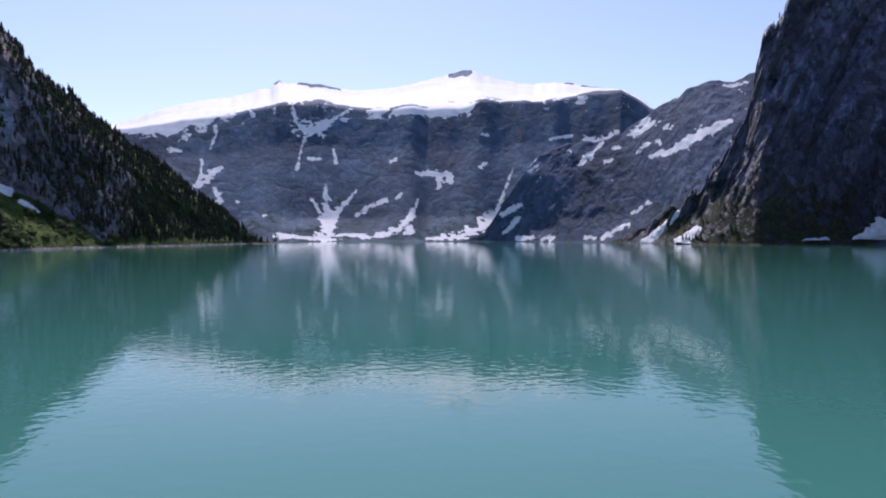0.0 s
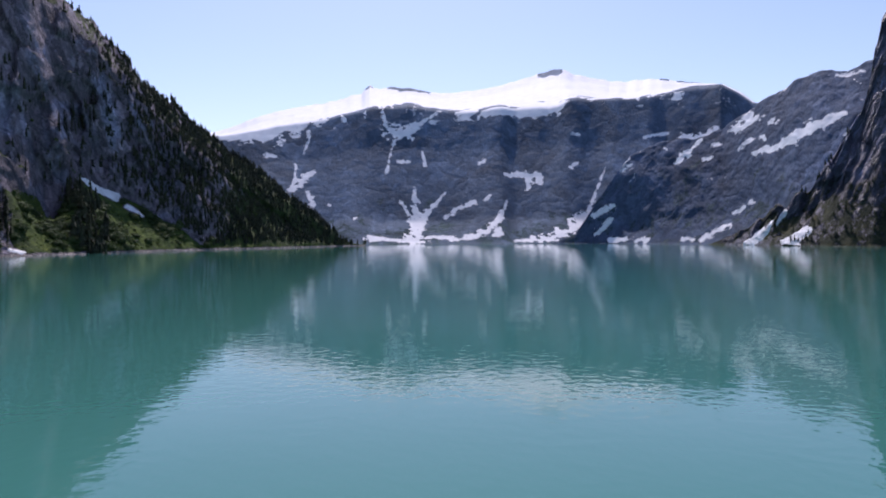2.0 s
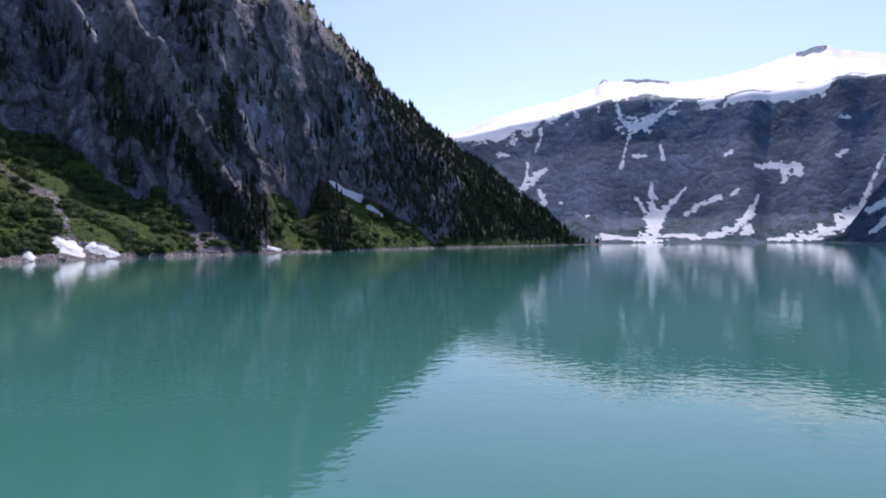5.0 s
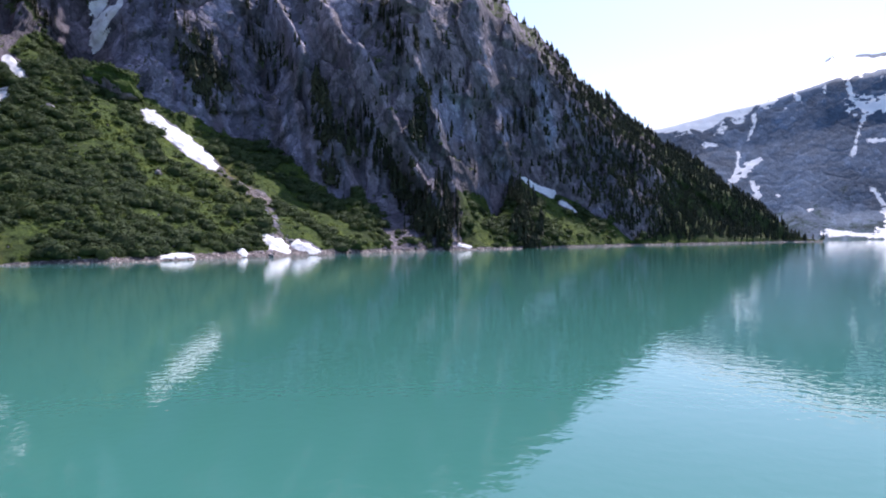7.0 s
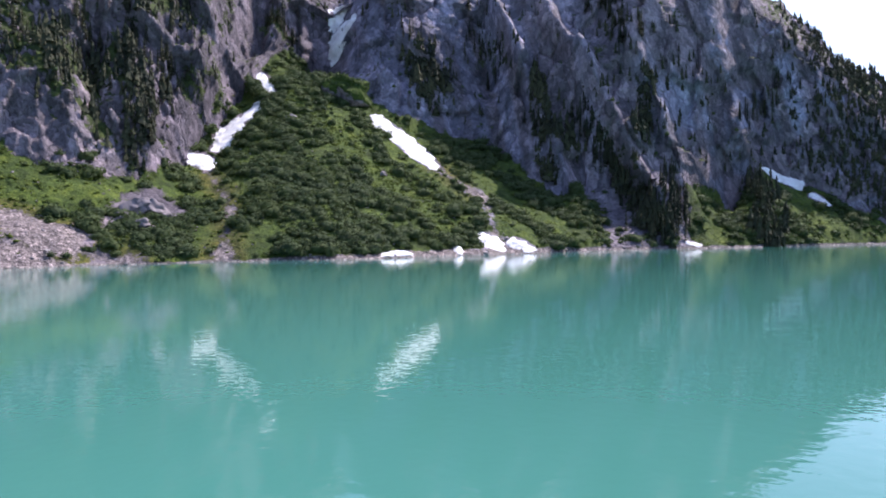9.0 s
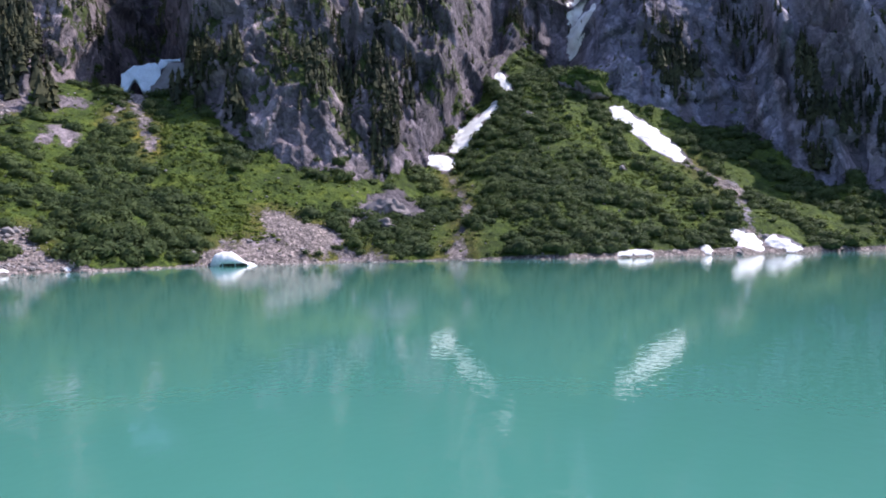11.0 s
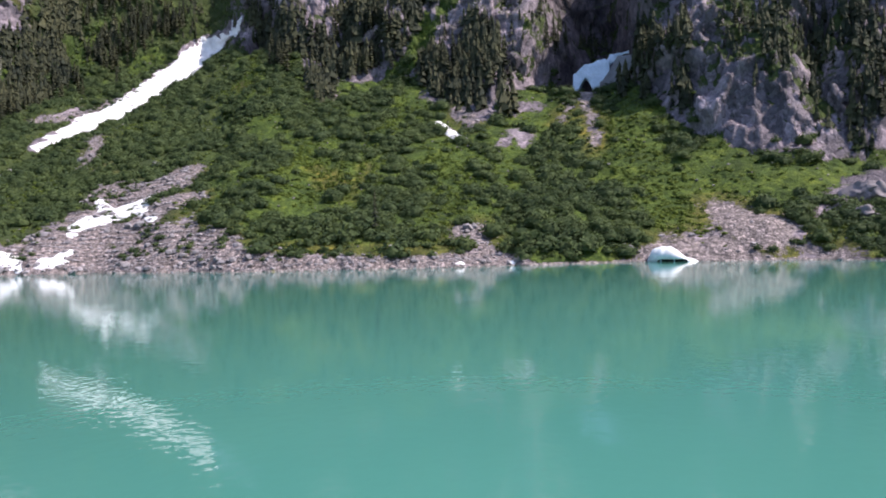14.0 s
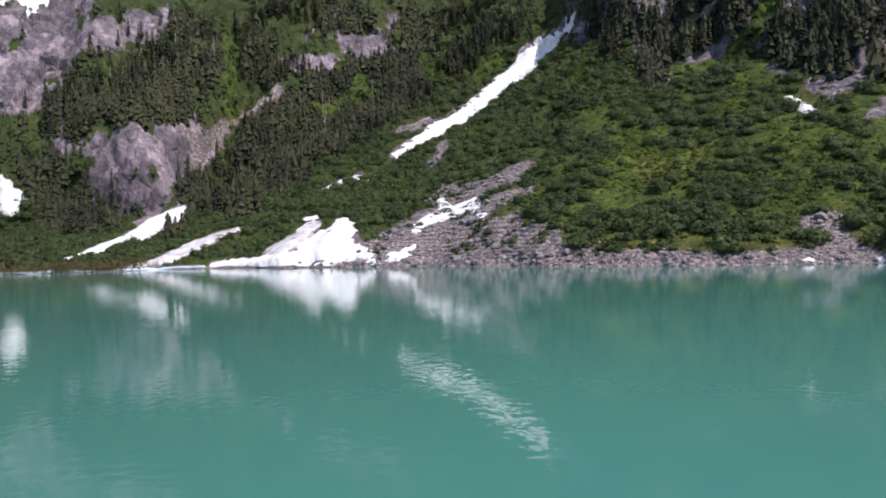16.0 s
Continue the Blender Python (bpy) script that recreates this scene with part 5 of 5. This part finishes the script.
shrub_meshes = [raw_mesh("alder_shrub", V, F, M_ALDER, True) for V, F in protos]
for i, (x, y, z, w, h) in enumerate(singles):
    ob = new("alder_shrub", shrub_meshes[i % 6])
    ob.matrix_world = Matrix.Translation((x, y, z)) @ Matrix.Rotation(i * 2.4, 4, "Z") @ Matrix.Diagonal((w, w, h, 1))
    tagged(ob, "rounded green alder shrub near the lake shore", "shrub", "alders along the shore")

M_REED = leaf_material("marsh_reeds", (0.110, 0.100, 0.042), (0.190, 0.165, 0.075), 0.8, 0.3)
P, K_, A_ = pick(smooth(143, 149, wall.AZ) * smooth(0.3, 0.6, wall.Z) * (1 - smooth(2.5, 5.0, wall.Z)), 2600, 27)
size = rng.uniform(1.2, 2.4, len(P))
tagged(scatter("marsh_reeds", tufts, np.column_stack([P, size, size * 1.5]), M_REED, 28), "olive brown reeds along the marshy shore", "plants", kind="stuff")

# -- conifers: groves on the ledges (count, spread, and a line of az,z), and woods
GROVES = """
42 8 67.9,160 67.8,100 67.3,58
20 5 65.6,135 65.9,105
34 7 82.2,145 81.6,108
54 9 97.5,150 94.5,120
22 8 93.5,160 92.5,120
60 12 107,180 103,150
50 10 104.5,195 101,175
16 5 110.5,175 109.8,150
22 7 71.5,160 70.8,120
10 5 74.5,130 76.5,165
8 5 78.5,150 79.5,110
1 0.5 99.6,15
12 6 87.8,170 89.5,150"""
forest, single_trees = [], []
rng = np.random.RandomState(21)


def grove(row, into):
    count, spread, *line = row.split()
    pts = np.array([[float(c) for c in p.split(",")] for p in line])
    for _ in range(int(count)):
        t = rng.uniform(0, len(pts) - 1) if len(pts) > 1 else 0
        i = min(int(t), max(len(pts) - 2, 0))
        a, z = pts[i] + (pts[min(i + 1, len(pts) - 1)] - pts[i]) * (t - i) + rng.normal(size=2) * float(spread) * np.array([0.07, 0.8])
        i, j = wall.index(a, max(z, 2))
        p = Vector(wall.P[i, j])
        h = rng.uniform(9, 18) if a < 85 else rng.uniform(14, 26)
        w = h * rng.uniform(0.85, 1.15)
        if chute[i, j] < 0.5:
            into.append((p.x, p.y, p.z - 0.4, w, h))


for row in GROVES.strip().split("\n"):
    grove(row, single_trees)
for row in """
170 14 142,48 137,100 130,160
170 14 133,90 128,150 122,205
90 12 125,190 121,225 118,250
120 16 153,110 150,150 146,165
130 18 147,190 141,200 136,175
80 14 153,50 150,40
70 12 140,220 134,280
60 10 126,240 120,280
40 8 139,130 136,75
34 7 37.3,150 37,85 36,50
60 8 34.5,110 31.5,60 29.5,20
60 6 27.6,60 27.0,30 26.4,14
90 7 32.5,75 29.6,35 27.6,12
40 6 28.6,15 27.2,8
26 5 21.8,50 20.8,25
50 10 30,160 33,220
30 10 41,150 43,220
30 10 46,130 47,190
22 5 56,190 58,210
30 7 22,100 20,130
14 7 152,8 155,8""".strip().split("\n"):
    grove(row, forest)
P, K_, A_ = pick(smooth(22, 12, wall.AZ) * np.maximum(smooth(2.0, 2.4, wall.K) * (1 - smooth(11.2, 12.4, wall.AZ)), smooth(4.0, 4.1, wall.K)) * (1 - smooth(6.05, 6.2, wall.K)) * smooth(1.5, 4, wall.Z), 4200, 6)
h = rng.uniform(5.5, 11, len(P))
woods = np.column_stack([P, h * rng.uniform(1.0, 1.5, len(P)), h])
P, K_, A_ = pick(smooth(18, 28, wall.AZ) * (1 - smooth(66, 80, wall.AZ)) * smooth(4.0, 4.3, wall.K) * (1 - smooth(6.0, 6.2, wall.K)) * smooth(-0.1, 0.6, patch), 1200, 7)
h = rng.uniform(5, 12, len(P))
woods = np.concatenate([woods, np.column_stack([P, h, h])])
P, K_, A_ = pick(smooth(113, 120, wall.AZ) * np.clip(veg, 0, 1) * smooth(4.0, 4.15, wall.K) * smooth(-0.1, 0.5, clumps) * (1 - chute), 3000, 9)
h = np.clip(rng.lognormal(2.45, 0.35, len(P)), 5, 24)
woods = np.concatenate([woods, np.column_stack([P, h, h])])
P, K_, A_ = pick(smooth(62, 66, wall.AZ) * (1 - smooth(112, 115, wall.AZ)) * smooth(4.1, 4.4, wall.K) * (1 - smooth(5.6, 6.0, wall.K)) * smooth(-0.1, 0.6, patch) * (1 - chute) * (1 - 0.75 * smooth(64, 67, wall.AZ) * (1 - smooth(83, 88, wall.AZ))), 1500, 11)
h = rng.uniform(6, 15, len(P))
woods = np.concatenate([woods, np.column_stack([P, h, h])])
blocks = inside(wall.streaks("""
30:110.1,204 34:107.9,170
20:107.3,144 17:106.0,114
20:104.6,150 20:102.8,162
23:98.2,140 25:95.9,120 18:94.6,104
28:109,188 34:106.9,166 30:104.9,158 30:101.7,160 27:99.6,178
40:105,195 44:100,215
24:98.2,134 32:95.4,137 30:94.5,165
14:94.2,102 22:95.9,118
15:83.0,104 20:81.9,121 18:82,142
14:67.7,54 15:67.6,85 15:67.9,120 14:68,150
36:139.2,43 44:136.1,73 46:132.4,113 44:129.2,143
36:138.7,90 46:135.2,128 46:132.2,171 46:128.0,199
24:138.3,179 24:138.3,217
34:152.2,124 44:148.3,132 44:144.7,146 44:142.6,187 34:144.1,226
28:153.8,72 28:152.0,33 28:149.6,32
22:143.3,54 22:141.3,41
8:143.9,19 8:143.2,22
34:131.1,256 24:133.5,244
24:126.2,256 30:126.4,178
26:105.5,181 28:103.3,157 24:106.3,152
34:96.9,137 24:95.5,108 34:94.4,138
32:112.4,238 22:110.2,186
13:66.8,118 11:66.0,97
11:72.9,152 10:72.9,101
12:70.7,117 11:70.4,85
14:37.3,131 14:37.1,91 14:36.4,54
12:33.3,92 16:31.3,57 18:29.3,28 16:27.4,5
14:21.6,51 20:20.6,26 22:20.2,5
12:29.1,131 12:29.3,84
14:27.6,44 12:26.6,20
9:92.1,122 9:91.7,95
12:82.5,141 13:81.9,100
10:79.0,139 10:78.8,84
26:45.8,125 30:47,160
16:36.5,90 14:33,75""", 0.4), 3)
P, K_, A_ = pick(blocks * (1 - chute) * (1 - snowy) * (0.35 + 0.65 * smooth(-0.25, 0.25, clumps)), 4800, 15)
h = np.clip(rng.lognormal(2.68, 0.32, len(P)), 6, 27) * np.where(A_ < 85, 0.75, 1.0)
woods = np.concatenate([woods, np.column_stack([P, h * rng.uniform(0.85, 1.4, len(P)), h])])
woods[:, 2] -= 0.5
crowns = [conifer_arrays(i, 10, 6) for i in range(6)]
small = [spire_arrays(40 + i) for i in range(7)]
tv, tf = trunk_arrays()
tagged(scatter("conifer_forest", crowns, np.array(forest), M_NEEDLE, 31), "dark green conifer woods on the slopes", "trees", kind="stuff")
tagged(scatter("conifer_woods", small, woods, M_NEEDLE, 32), "dark conifers clinging to the mountainside", "trees", kind="stuff")
crown_meshes = [raw_mesh("crown", V, F, M_NEEDLE) for V, F in crowns]
trunk_mesh = raw_mesh("trunk", tv, tf, M_BARK)
for i, (x, y, z, w, h) in enumerate(single_trees):
    tree = new("conifer")
    tree.matrix_world = Matrix.Translation((x, y, z)) @ Matrix.Rotation(i * 1.7, 4, "Z") @ Matrix.Diagonal((w, w, h, 1))
    new("trunk", trunk_mesh).parent = tree
    new("crown", crown_meshes[i % 6]).parent = tree
    tagged(tree, "slender dark green conifer on a rocky ledge", "tree", "conifers on the west wall")

# -- dead grey trunks in the forest
M_SNAG = leaf_material("weathered_wood", (0.30, 0.28, 0.25), (0.46, 0.43, 0.39), 0.9, 0.0)
snag_mesh = raw_mesh("dead_trunk", tv, tf, M_SNAG)
P, K_, A_ = pick(inside(wall.streaks("46:153.5,150 50:147.5,165 44:143.9,190\n30:134,140 30:129,165", 0.4), 3), 46, 35)
for i, (x, y, z) in enumerate(P):
    h = rng.uniform(11, 20)
    ob = new("dead_trunk", snag_mesh)
    ob.matrix_world = Matrix.Translation((x, y, z)) @ Matrix.Rotation(rng.uniform(-0.08, 0.08), 4, "X") @ Matrix.Diagonal((h * 1.6, h * 1.6, h, 1))
    tagged(ob, "bare bleached dead trunk among dark conifers", "dead tree", "dead trunks in the forest")

# -- trees on the east cliff's edge and foot
rng = np.random.RandomState(77)
rim = []
for _ in range(360):
    a = rng.uniform(-60, -35)
    i = int(np.clip(np.searchsorted(east.az, a), 0, len(east.az) - 1))
    j = int(np.argmin(np.abs(east.K[i] - (rng.normal(4.0, 0.12) if rng.rand() < 0.5 else rng.uniform(1.3, 2.6)))))
    h = rng.uniform(5, 11)
    rim.append((*east.P[i, j], h * 1.1, h))
tagged(scatter("conifer_woods", small, np.array(rim), M_NEEDLE, 33), "dark conifers on the cliff edge and ledges", "trees", kind="stuff")


# ---- boulders ----
M_BOULDER = rock_material("grey_boulder", (0.215, 0.197, 0.203))


def boulder_arrays(seed):
    bm = lump((1, 1, 0.8), seed, 0.12, 1, 0.35)
    bmesh.ops.triangulate(bm, faces=bm.faces[:])
    bm.verts.ensure_lookup_table()
    V = np.array([v.co[:] for v in bm.verts])
    F = np.array([[v.index for v in f.verts] for f in bm.faces])
    bm.free()
    return V, F


stones = [boulder_arrays(i) for i in range(8)]
P, K_, A_ = pick(np.clip(scree, 0, 1) * smooth(-0.2, 0.6, wall.Z) * (0.10 + smooth(86, 90, wall.AZ) * (1 - smooth(127, 130, wall.AZ))), 8000, 12)
size = 0.5 + rng.exponential(0.75, len(P))
Q, K_, A_ = pick(np.clip(veg, 0, 1) * smooth(38, 42, wall.AZ) * (1 - smooth(124, 127, wall.AZ)) * (1 - smooth(3.9, 4.0, wall.K)) * smooth(3, 8, wall.Z), 420, 29)
P, size = np.concatenate([P, Q]), np.concatenate([size, rng.uniform(0.9, 2.2, len(Q))])
P[-len(Q):, 2] += 0.35
rubble = np.column_stack([P, size, size * rng.uniform(0.6, 1.0, len(P))])
big = np.argsort(-size)
tagged(scatter("rubble", stones, rubble[big[110:]], M_BOULDER, 51), "grey angular rubble along the shore", "stones", kind="stuff")
stone_meshes = [raw_mesh("boulder", V, F, M_BOULDER) for V, F in stones]
for i, (x, y, z, w, h) in enumerate(rubble[big[:110]]):
    ob = new("boulder", stone_meshes[i % 8])
    ob.matrix_world = Matrix.Translation((x, y, z + 0.1 * h)) @ Matrix.Rotation(i * 1.3, 4, "Z") @ Matrix.Diagonal((w, w, h, 1))
    tagged(ob, "grey angular boulder on the rubble shore", "boulder", "boulders on the shore")
for a, z, w in ((56.7, 97, 11),  (49.5, 52, 8), (57.6, 70, 6), (118.2, 62, 7), (112.4, 128, 6), (51.8, 64, 5), (88.6, 1.2, 5), (91.0, 1.0, 4)):
    p, n = wall.spot(a, z)
    ob = new("boulder", stone_meshes[int(a) % 8])
    ob.matrix_world = Matrix.Translation(p + Vector((0, 0, 0.15 * w))) @ Matrix.Rotation(a, 4, "Z") @ Matrix.Diagonal((w, w * 0.8, w * 0.75, 1))
    tagged(ob, "large grey boulder lying in the scrub", "boulder", "large boulders on the fans")
